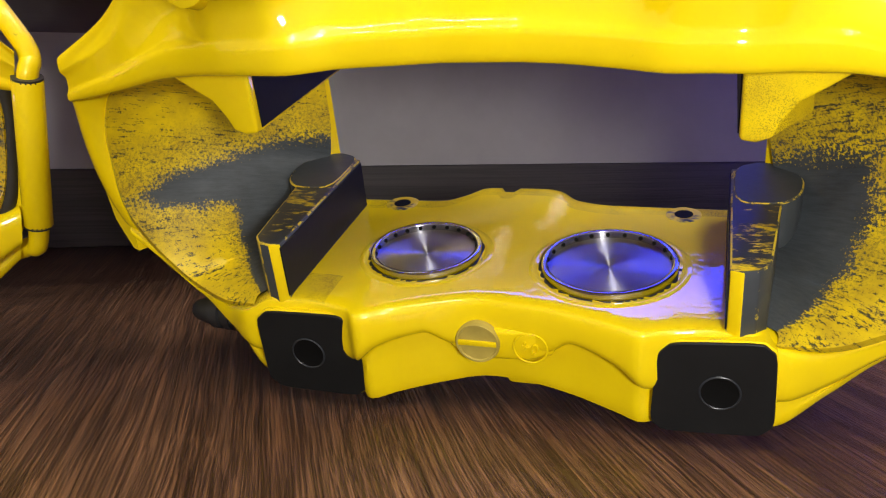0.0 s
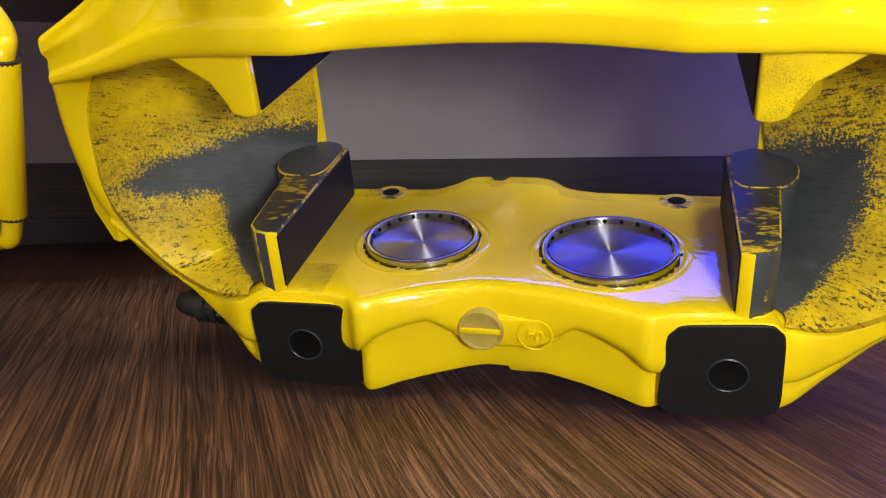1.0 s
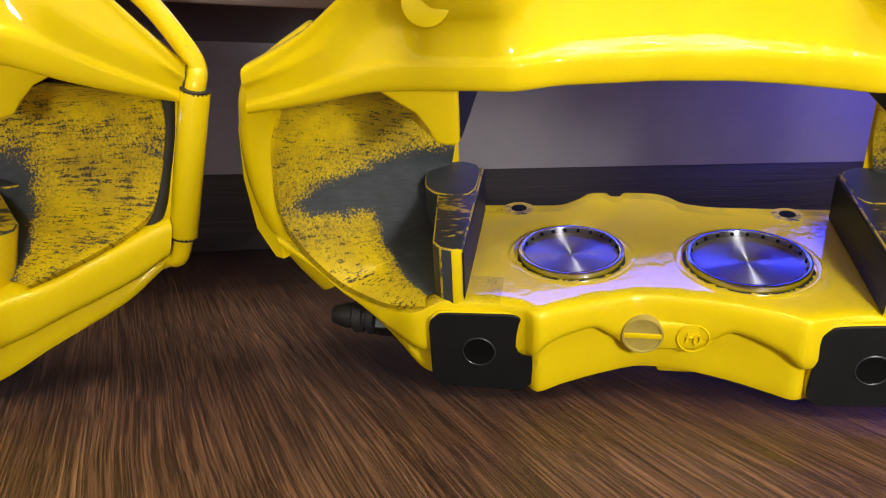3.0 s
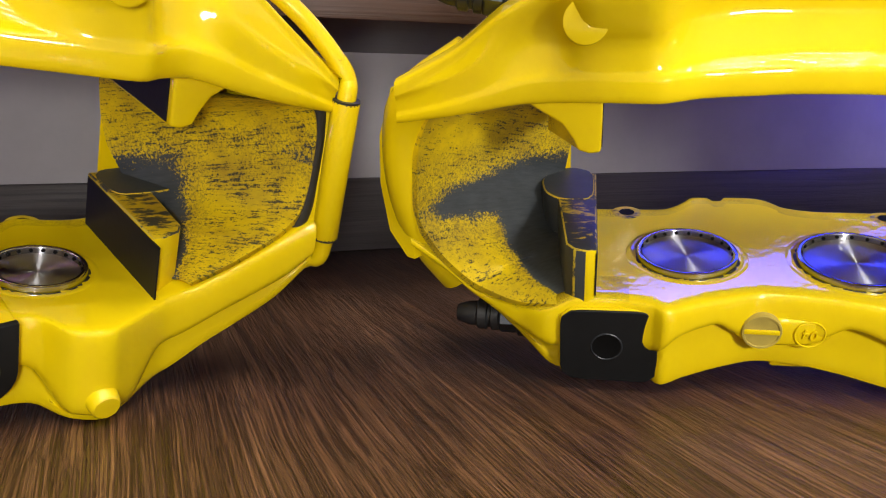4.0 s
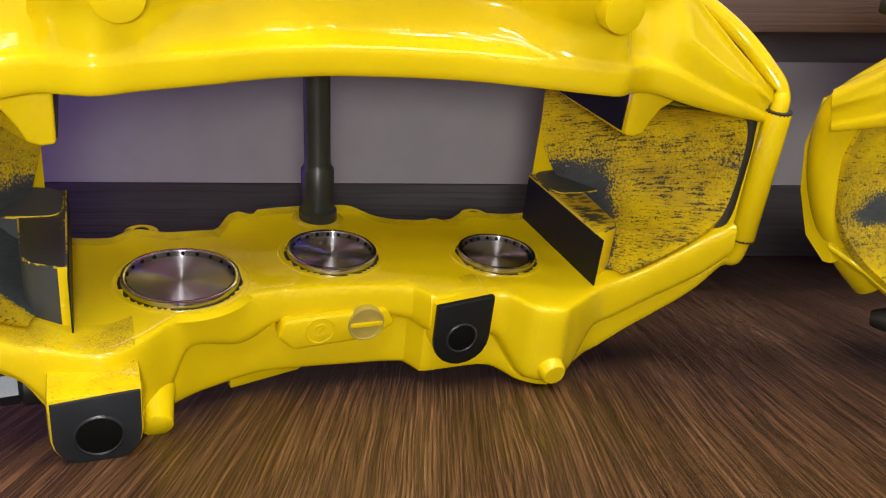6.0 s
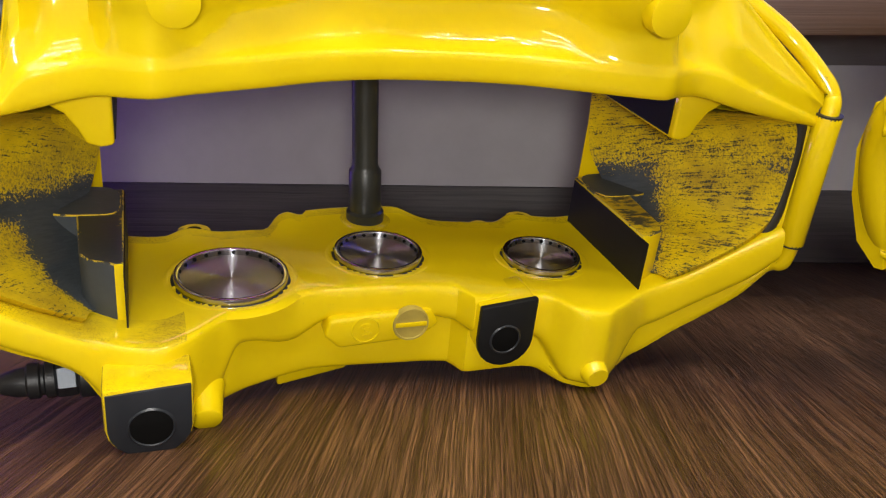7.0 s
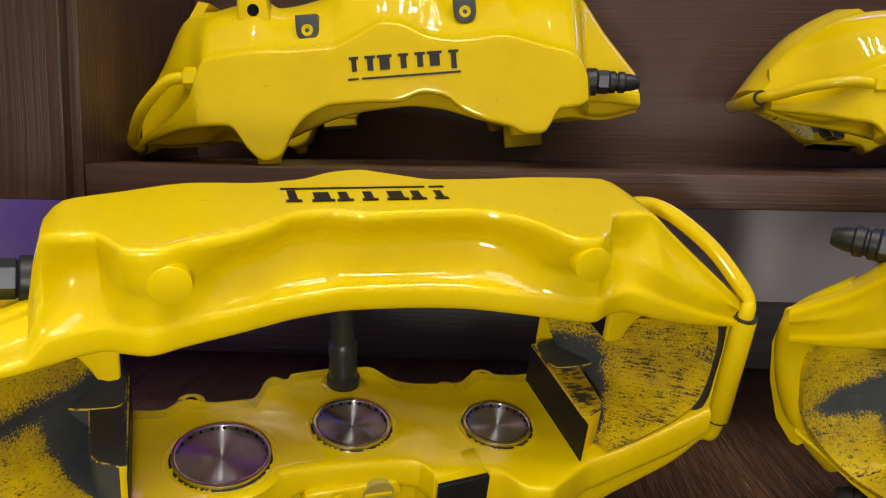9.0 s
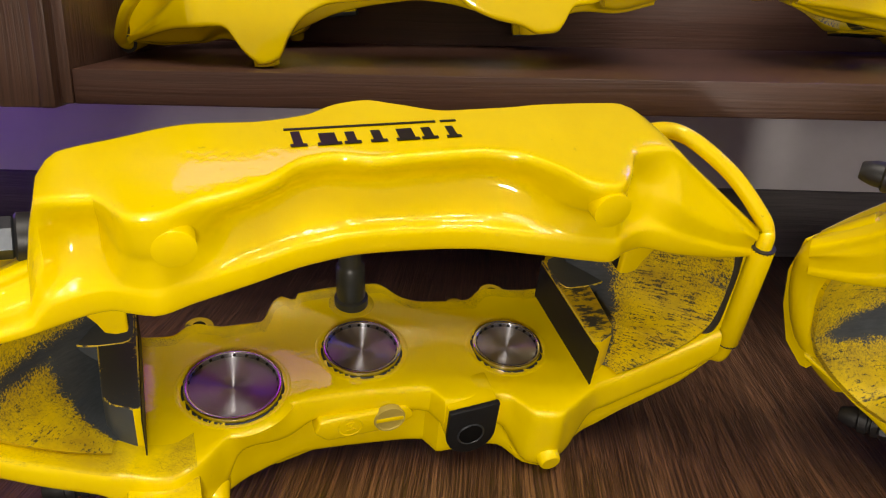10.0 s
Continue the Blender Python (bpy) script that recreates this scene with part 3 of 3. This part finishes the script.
FRONT = dict(
    worn=WORN, edge=CHIPPED, worn_far=WORN_LEFT, bare_side=False,
    stop_plan=((97, -21), (100, -21), (108, -17), (111, -12), (113, 18), (114, 41), (97, 41)),
    pad_plan=((97.8, 17), (113, 17), (122, 19), (128, 27), (127, 38), (118, 45), (97.8, 42)),
    hollow_edge=((98, -20, 121), (120, -26, 123.5), (149, -28, 121.5), (152, -28.5, 112), (152.5, -28.5, 92), (151, -28, 78), (140, -29.5, 70.5), (122, -29, 61), (108, -26, 53.5)),
    hollow_heel=((100, 36, 121), (101, 47, 112), (103.5, 49, 92), (106, 47, 80), (111, 32, 66), (110, 2, 56), (104, -17, 51.5)), hollow_bow=4.0,
    rim=((130, -20, 141), (149, -26, 128), (154, -26, 112), (154.5, -26, 92), (153, -26, 76), (146, -22, 60), (134, -14, 44)), rim_r=2.6,
    mid=91.0, gap=41.0, span=(-156, 156),
    top_back=curve((-156, -22), (-122, -14), (-114, 1), (-96, 8), (-68, 16), (-48, 15), (-29, 18), (-14, 26), (-3, 28), (7, 24), (28, 16), (52, 16), (66, 17), (100, 15), (114, -6), (156, -29)),
    top_front=curve((-156, -30), (-122, -25), (-113, -28), (-101, -29), (-97, -36), (-91, -42), (-82, -42), (-73, -37), (-58, -32), (-45, -25), (-36, -17), (-23, -14), (-8, -18), (9, -17), (28, -17), (44, -22), (55, -33), (62, -44.5), (71, -47), (80, -40), (90, -25), (100, -24), (114, -24), (156, -31)),
    lip=curve((-156, -34), (-134, -37), (-110, -34), (-101, -35), (-94, -39), (-86, -42), (-75, -38), (-55, -31), (-32, -23), (-12, -20), (10, -21), (31, -24), (52, -31), (73, -39), (80, -41), (89, -36), (99, -33), (112, -35), (134, -35), (156, -32)),
    top=curve((-156, 138), (-124, 146), (-120, 170), (-112, 173), (0, 173), (104, 173), (109, 171), (115, 166), (134, 150.5), (156, 133)),
    lip_low=curve((-156, 121), (-120, 126), (-98, 131), (-80, 132), (80, 132), (98, 131), (120, 126), (156, 119)),
    scoop=curve((-156, 1), (-121, 2), (-112, 10), (-102, 10), (-95, 1), (-84, 0), (-74, 2), (-60, 10), (-40, 12), (0, 11), (36, 12), (50, 11), (58, 3), (68, 0), (80, 1), (88, 6), (98, 5), (110, 0), (156, 0)),
    inner_back=curve((-156, -8), (-140, 14), (-118, 44), (-98, 46), (-84, 45), (-73, 52), (-60, 47), (-43, 47), (-34, 62), (-29, 64.5), (-27.5, 61), (-24, 61), (-22, 65), (0, 67), (18, 66), (28, 53), (37, 48), (60, 45), (73, 53), (85, 49), (102, 46), (118, 44), (140, 14), (156, -8)),
    low_front=curve((-156, -34), (-130, -36), (-106, -36), (-100, -38), (-88, -40), (-78, -35), (-66, -24), (-54, -17), (-27, -9), (8, -11), (24, -14), (29, -23), (52, -24), (58, -26), (66, -38), (76, -41), (84, -37), (104, -28), (130, -30), (156, -33)),
    face=curve((-156, 75), (-130, 62), (-106, 51), (-90, 49), (0, 49), (90, 49), (106, 51), (130, 62), (156, 76)),
    foot=curve((-156, 58), (-130, 45), (-114, 37), (-105, 22), (-100, 13), (-80, 11), (0, 10), (60, 12), (80, 10), (102, 15), (120, 26), (145, 42), (156, 54)),
    belly_back=curve((-156, -15), (-120, 15), (-60, 24), (0, 32), (60, 24), (120, 15), (156, -15)),
    step=curve((-156, 0.6), (-80, 0.8), (-70, 0.8), (-60, 0.35), (-40, 0.5), (-24, 0.32), (8, 0.3), (20, 0.36), (56, 0.5), (66, 0.85), (86, 0.85), (100, 0.5), (156, 0.6)),
    wall_in=((105, 52), (153, -26)), wall_out=((116, 55), (158, -29)), wall_bow=5.0,
    wall_levels=((57, 0.3), (68, 0.9), (114, 0.95), (129, 0.6)),
    block=(97, 104), block_v=(-24, 46), block_top=71.0, tab_low=113.0,
    pipe=((112, 5, 163), (124, 5, 163), (134, -1, 160), (148, -12, 150), (157, -23, 139), (161, -29, 131), (159.5, -32.5, 120), (162, -30.5, 66), (159, -26, 58), (150, -18, 52)),
    sleeve=((159.5, -32.5, 125), (162, -30.5, 69)),
)
REAR = dict(
    worn=WORN_REAR_PIPE, edge=CHIPPED, worn_far=WORN_REAR, bare_side=True,
    stop_plan=((68, -18.5), (71.3, -19.5), (76, -18), (79, -14), (83, 24), (84, 52), (68, 52)),
    pad_plan=((68.7, 24), (83, 24), (89, 31), (91, 44), (86, 54), (78, 58), (68.7, 53)),
    hollow_edge=((75, -12, 119.5), (104, -4, 118), (129, -3.5, 113), (134.5, -4, 98), (136, -4, 70), (127, -4, 54.5), (115, -6, 44), (97, -14, 40.8), (80, -20, 44.5)),
    hollow_heel=((76, 42, 120), (78.5, 53, 110), (79, 54, 80), (82, 54, 64), (83, 28, 51), (78, -14, 46)), hollow_bow=6.0,
    rim=((114, 0, 132), (134, 0, 118), (140, 4, 104), (141, 6, 84), (138, 8, 66), (132, 12, 50), (124, 16, 36)), rim_r=8.5,
    mid=86.5, gap=37.5, span=(-140, 140),
    top_back=curve((-140, -2), (-118, 2), (-100, 10), (-60, 26), (0, 34), (60, 26), (100, 10), (140, -2)),
    top_front=curve((-140, -10), (-112, -14), (-96, -18), (-86, -20), (-72, -32), (-56, -32), (-40, -16), (-20, -10), (0, -9), (20, -10), (42, -17), (56, -32), (72, -32), (86, -20), (112, -14), (140, -10)),
    lip=curve((-140, -10), (-120, -17), (-100, -21), (-80, -25), (-66, -28), (-52, -29), (-37, -23), (-20, -20), (-6, -18), (10, -18), (24, -20), (40, -25), (52, -29), (66, -29), (80, -25), (100, -21), (120, -17), (140, -10)),
    top=curve((-140, 126), (-118, 138), (-100, 152), (-84, 160), (0, 163), (84, 160), (100, 152), (118, 138), (140, 126)),
    lip_low=curve((-140, 110), (-112, 117), (-90, 122), (-60, 124), (60, 124), (90, 122), (112, 117), (140, 110)),
    scoop=curve((-140, 0), (-110, 0), (-92, 4), (-84, 5), (-74, 0), (-56, 0), (-42, 6), (0, 7), (42, 6), (56, 0), (74, 0), (88, 5), (112, 0), (140, 0)),
    inner_back=curve((-145, 14), (-124, 36), (-96, 54), (-74, 59), (-50, 60), (-38, 61), (-30, 67), (-24, 74), (-18, 74.5), (-16, 71), (-12.5, 71), (-10.5, 75), (0, 75), (6, 73), (14, 65), (28, 62), (68, 62), (96, 54), (124, 36), (145, 14)),
    low_front=curve((-140, 1), (-126, -2), (-113, -4), (-98, -12), (-84, -20), (-62, -20), (-47, -23), (-43, -27), (-34, -22), (-20, -16), (-5, -12), (8, -13), (24, -16), (38, -21), (45, -24), (50, -22), (62, -20), (84, -20), (98, -12), (113, -4), (126, -2), (140, 1)),
    face=curve((-140, 61), (-126, 52), (-113, 41), (-98, 38.5), (-85, 42.5), (-74, 47.5), (0, 47.5), (74, 47.5), (85, 42.5), (98, 38.5), (113, 41), (126, 52), (140, 61)),
    foot=curve((-145, 56), (-126, 44), (-113, 34), (-92, 20), (-80, 12), (-44, 11), (0, 14), (44, 11), (80, 11), (92, 16), (113, 28), (126, 38), (140, 52)),
    belly_back=curve((-140, 5), (-100, 22), (-60, 30), (0, 36), (60, 30), (100, 22), (140, 5)),
    step=curve((-140, 0.6), (-48, 0.55), (-38, 0.35), (-24, 0.3), (-14, 0.48), (14, 0.5), (24, 0.32), (38, 0.4), (48, 0.55), (140, 0.6)),
    wall_in=((79, 58), (139, 1)), wall_out=((95, 66), (152, 7)), wall_bow=6.0,
    wall_levels=((50, 0.25), (60, 0.8), (80, 1.0), (100, 0.9), (110, 0.65), (120, 0.4)),
    block=(68, 75), block_v=(-17, 50), block_top=67.0, tab_low=104.0,
    pipe=((86, 4, 157), (100, 6, 157), (122, 3, 148), (138, -1, 134), (146, -2, 120), (149, 0, 60), (146, 3, 50), (138, 8, 44)),
    sleeve=((146, -2, 122), (149, 0, 62)),
)


def caliper(s, name, label, side, bores):
    """side: the end that carries the pipe, 1 or -1 along u."""
    thing = new(name)
    tagged(thing, label, "brake caliper", "brake calipers")
    upper = part("upper_body", mm(upper_half(s)), PAINT, thing)
    b = lower_half(s, bores)
    bmesh.ops.recalc_face_normals(b, faces=b.faces)
    for q in b.faces:
        m = q.calc_center_median()
        if q.normal.z > 0.6 and (m.y > s["inner_back"](m.x) - 9 or (m.x * side < -s["block"][0] * 0.82 and m.y < s["low_front"](m.x) + 18)):
            q.material_index = 1
    lower = part("lower_body", mm(b), [PAINT, DUSTY], thing)
    for k in (-1, 1):
        part("end_bridge", mm(end_wall(s, k, bmesh.new())), PAINT, thing)
        end_hollow(thing, s, k, s["worn"] if k == side else s["worn_far"])
        rim = [(k * u, v, w) for u, v, w in s["rim"]]
        # The pipe-side rim is thin and coloured dark as the shaded gap.
        part("end_rim", mm(tube(rim, s["rim_r"] if k != side else min(3.0, s["rim_r"]), 18)), PAINT if k != side else GAP_SHADE, thing)
    pad_blocks(thing, s, side)
    return thing, upper, lower


def mirrored(f):
    return lambda u: f(-u)


def front_caliper(name, label, side, turned):
    f = side
    s = FRONT if f > 0 else {key: mirrored(val) if callable(val) else val for key, val in FRONT.items()}
    bores = [(f * u, v, d) for u, v, d in ((-60.2, 5.2, 42), (-0.3, 17.6, 36), (68, 6.2, 33))]
    thing, upper, lower = caliper(s, name, label, side, bores)
    for u, v, d in bores:
        piston(thing, u, v, 51.0, d)
    for u, v, r in ((-71, 48, 3.0), (75.5, 47.5, 3.0), (-48, 40.5, 1.8), (53.4, 41.3, 1.4)):
        plug(thing, f * u, v, 48.8, r)
    # pad pin across the window
    part("pad_pin", mm(ring([(0, 0), (8.2, 0), (8.2, 5), (7.0, 6), (7.0, 24), (6.2, 25), (5.5, 27), (5.5, 84), (0, 84)], 28), Matrix.Translation((f * 2.2, 51, 48.5)) @ Matrix.Rotation(radians(-3.5 * f), 4, "Y")), plain("dark_green_black_pin", (0.022, 0.024, 0.02), 0.35), thing, "dark steel pin across the window")
    part("pin_collar", mm(ring([(8, 0.3), (9.5, 0.3), (12, -0.6)], 28), Matrix.Translation((f * 2.2, 51, 49.3))), DUSTY, thing)
    # mounting ears with black machined faces
    def ear_outline(u0, u1, top0, top1, mid, drop=0.92):
        r = (u1 - u0) / 2
        c = (u0 + u1) / 2
        arc = [(f * (c - r * math.cos(math.pi * k / 10)), mid - r * drop * math.sin(math.pi * k / 10)) for k in range(11)]
        return [(f * u1, top1), (f * u0, top0)] + arc
    part("mounting_ear", mm(prism(ear_outline(-105.3, -77.7, 43, 43.4, 27.5, 0.84), -52, -20, 1.6, "v")), DUSTY, thing)
    part("ear_face", mm(prism(ear_outline(-104.3, -78.5, 41.4, 43.4, 27.5, 0.84), -52.6, -51.5, 0.3, "v")), EARFACE, thing, "dark grey machined ear face")
    # the ear is solid: a black disc gives the shade of its hole
    part("ear_hole_disc", mm(ring([(7.2, 0), (6.8, 0.15), (0, 0.1)], 28), aim((f * -91, -52.7, 28.2), (0, -1, 0))), HOLE_SHADE, thing)
    part("hole_lip", mm(ring([(6.6, 0.1), (7.0, 0.55), (7.7, 0.1)], 28), aim((f * -91, -52.7, 28.2), (0, -1, 0))), EARFACE, thing)
    part("hole_lip", mm(ring([(5.5, 0.1), (5.9, 0.5), (6.5, 0.1)], 28), aim((f * 39.2, -30.1, 34), (0, -1, 0))), EARFACE, thing)
    part("mounting_ear", mm(prism(ear_outline(28.8, 51.8, 47, 50, 33, 0.98), -29, -8, 1.6, "v")), PAINT, thing)
    part("ear_face", mm(prism(ear_outline(28.2, 51.2, 48.2, 51, 33, 0.98), -30, -27, 0.6, "v")), MACHINED, thing, "black machined ear face")
    part("ear_hole_disc", mm(ring([(6.0, 0), (5.7, 0.15), (0, 0.1)], 24), aim((f * 39.2, -30.1, 34), (0, -1, 0))), HOLE_SHADE, thing)
    # cast bosses on the outer half, foot nub, badge
    for u, v, w in ((-79.3, -41.6, 159.5), (70.6, -47.4, 162.5)):
        part("casting_boss", mm(ring([(0, 0.5), (6.7, 0.5), (7.1, 0.3), (7.2, -6)], 28), aim((f * u, v, w), (0, -1, -0.04))), PAINT, thing)
    part("foot_nub", mm(ring([(0, 0.6), (4.3, 0.5), (5.0, -0.2), (5.6, -4), (6.6, -10), (9.0, -20)], 24), aim((f * 74.8, -44.0, 21.5), (0, -1, -0.15))), PAINT, thing)
    part("foot_nub", mm(ring([(0, 1.2), (4.6, 1.0), (5.4, 0.3), (6.4, -8), (7.5, -14)], 24), aim((f * -73, -37, 17), (0, -1, -0.3))), PAINT, thing)
    part("belly_pad", mm(prism([(f * -44, -4), (f * -14, 4), (f * -12, 24), (f * -44, 24)], 3.5, 16, 1.5)), PAINT, thing)
    part("badge_plate", mm(prism([(f * -26, 38), (f * 14, 40), (f * 18, 33), (f * 10, 27), (f * -22, 25), (f * -28, 31)], -13.6, -4, 1.6, "v", None, 3)), PAINT, thing)
    badge(thing, f * 6, -13.6, 34)
    cast_digits(thing, "04", f * -12, -13.7, 33, -82)
    bleed_screw(thing, (f * -128, -14, 150), (-f, -0.1, 0.1))
    bleed_screw(thing, (f * -115, -9, 21), (-f, -0.05, -0.02))
    pipe(thing, s, f)
    if not turned:
        logo(thing, -38, 29, -7.5, 173.4, False)
        return thing
    for u, v, w in ((41, 27, 164), (-51, 31, 163)):
        pad = [(f * (u - 6.5), v + 9), (f * (u + 6.5), v + 9)] + [(f * (u + 6.5 * math.cos(math.pi * q / 8)), v - 6.5 * math.sin(math.pi * q / 8)) for q in range(9)]
        m = part("mounting_pad", mm(prism(pad, w - 10, w + 1.5, 0.5)), SLATE, thing, "dark grey half-round mounting pad")
        part("pad_hole", mm(ring([(3.4, 0), (3.0, 0.3), (2.6, 0), (0, -0.2)], 20), Matrix.Translation((f * u, v, w + 1.6))), PAINT, m)
    part("hose_tab", mm(prism([(f * 62, 20), (f * 84, 20), (f * 82, 58), (f * 76, 62), (f * 66, 62)], 140, 156, 2.0)), PAINT, thing)
    # black disc on the tab, painted-in shade of an uncut hole
    part("tab_hole_disc", mm(ring([(3.6, 0), (3.2, 0.3), (0, 0.1)], 20), Matrix.Translation((f * 73, 42, 156.1))), HOLE_SHADE, thing)
    part("pipe_nut", mm(ring([(0, 0), (5.6, 0), (6.4, 0.8), (6.4, 8), (5.6, 8.8), (0, 8.8)], 6), aim((f * 107, 5, 163), (f, 0, 0))), PAINT, thing, "yellow hex pipe nut", 20)
    logo(thing, -21, 46, -4, 173.4, True)
    return thing


def badge(parent, u, v, w):
    part("cast_badge", mm(ring([(0, 0.3), (6.2, 0.3), (6.4, 0.9), (7.0, 0.9), (7.3, 0.2), (7.3, -2)], 32), aim((u, v, w), (0, -1, 0))), BRASS, parent, "round cast badge with a bar across")
    part("badge_bar", mm(prism([(u - 6.4, w - 0.9), (u + 6.4, w - 0.9), (u + 6.4, w + 0.9), (u - 6.4, w + 0.9)], v - 1.0, v, 0.2, "v")), PAINT, parent)


def cast_digits(parent, text, u, v, w, turn):
    data = bpy.data.curves.new("digits", "FONT")
    data.body, data.size, data.extrude, data.align_x, data.align_y = text, 5.6, 0.4, "CENTER", "CENTER"
    tmp = bpy.data.objects.new("digits", data)
    me = bpy.data.meshes.new_from_object(tmp)
    bpy.data.objects.remove(tmp)
    b = bmesh.new()
    b.from_mesh(me)
    m = Matrix.Translation((u, v, w)) @ Matrix.Rotation(radians(90), 4, "X") @ Matrix.Rotation(radians(turn), 4, "Z")
    part("cast_digits", mm(b, m), PAINT, parent, "raised cast digits", 30)
    part("digit_ring", mm(ring([(5.0, 0), (5.2, 0.35), (5.5, 0.35), (5.7, 0)], 32), aim((u, v, w), (0, -1, 0))), PAINT, parent)


def rear_caliper(name, label, k=1):
    """k: the end that carries the pipe, 1 or -1 along u."""
    s = REAR
    bores = [(k * u, v, d) for u, v, d in ((-32, 16.5, 39), (31.5, 14.5, 44))]
    thing, upper, lower = caliper(s, name, label, k, bores)
    for u, v, d in bores:
        piston(thing, u, v, 49.6, d)
    for u in (-54, 53):
        plug(thing, u, 54.5, 47.6, 3.2)
    for ear, hole in ((((-80.5, 43.5), (-45.5, 44), (-43.5, 12.5), (-80, 13)), -63), (((49.8, 44), (82, 46.5), (83.2, 14), (47.6, 12.2)), 67.5)):
        mid = Vector((sum(p[0] for p in ear) / 4, sum(p[1] for p in ear) / 4))
        wide = chaikin([tuple(mid + (Vector(p) - mid) * 1.022) for p in ear], 3, 0.12)
        part("mounting_ear", mm(prism(wide, -21.9, 0, 0.8, "v", None, 1)), [PAINT], thing)
        part("ear_face", mm(prism(chaikin(ear, 3, 0.12), -22.6, -21.4, 0.25, "v", None, 1)), MACHINED, thing, "black machined ear face with worn edges")
        # shade of the hole as a black disc on the solid ear face
        part("ear_hole_disc", mm(ring([(5.9, 0), (5.4, 0.2), (5.0, 0.1), (0, 0.02)], 28), aim((hole, -22.7, 28.5), (0, -1, 0))), HOLE_SHADE, thing)
        part("hole_lip", mm(ring([(5.3, 0.15), (5.6, 0.4), (6.0, 0.15)], 28), aim((hole, -22.7, 28.5), (0, -1, 0))), EARFACE, thing)
    for u in (-74.5, 74.5):
        part("casting_boss", mm(ring([(0, 0.5), (6.7, 0.5), (7.1, 0.3), (7.2, -9)], 28), aim((u, -28.5, 151), (0, -0.95, 0.3))), PAINT, thing)
    part("belly_pad", mm(prism([(0, -6), (14, -6), (15, 16), (-1, 16)], 11.5, 18, 1.5)), PAINT, thing)
    part("badge_plate", mm(prism([(-16, 38), (18, 38), (18, 30), (10, 27), (-8, 26), (-16, 30)], -14.1, -4, 1.6, "v", None, 3)), PAINT, thing)
    badge(thing, -6.6, -14.5, 33)
    cast_digits(thing, "04", 10.5, -14.6, 32.5, 170)
    bleed_screw(thing, (k * -98, 3, 24), (-k, 0.05, 0.0))
    bleed_screw(thing, (k * -102, 6, 151), (-k, 0, 0.15))
    pipe(thing, s, k)
    part("pipe_nut", mm(ring([(0, 0), (5.6, 0), (6.4, 0.8), (6.4, 8), (5.6, 8.8), (0, 8.8)], 6), aim((k * 79, 4, 157), (k, 0, 0))), PAINT, thing, "yellow hex pipe nut", 20)
    return thing


def stand(x, y, turn, lean):
    return Matrix.Translation((x, y, 0)) @ Matrix.Rotation(radians(turn), 4, "Z") @ Matrix.Rotation(radians(lean), 4, "X")


a = front_caliper("front_brake_caliper", "glossy yellow six-piston brake caliper lying on the table", 1, False)
a.matrix_world = pose(-0.0022, -0.0085, 0, -0.23, -0.69, -0.73) @ stand(0, 0, 22.8, 19)
b = rear_caliper("rear_brake_caliper", "glossy yellow four-piston brake caliper lying on the table, worn inside")
b.matrix_world = stand(0.3309, -0.0544, -29, 19)
c = front_caliper("front_brake_caliper", "yellow six-piston brake caliper standing on the shelf", -1, True)
SHELF_TURN = Matrix.Rotation(radians(4), 4, "Z") @ Matrix.Rotation(radians(-5), 4, "Y") @ Matrix.Rotation(radians(90), 4, "X")
c.matrix_world = Matrix.Translation((-0.018, 0.102 + 0.17, 0.2217)) @ SHELF_TURN @ Matrix.Scale(0.985, 4)
d = rear_caliper("rear_brake_caliper", "yellow four-piston brake caliper standing further along the shelf", -1)
d.matrix_world = Matrix.Translation((0.350, 0.105 + 0.155, 0.1960)) @ Matrix.Rotation(radians(2.5), 4, "Y") @ Matrix.Rotation(radians(84), 4, "X") @ Matrix.Scale(0.9, 4)
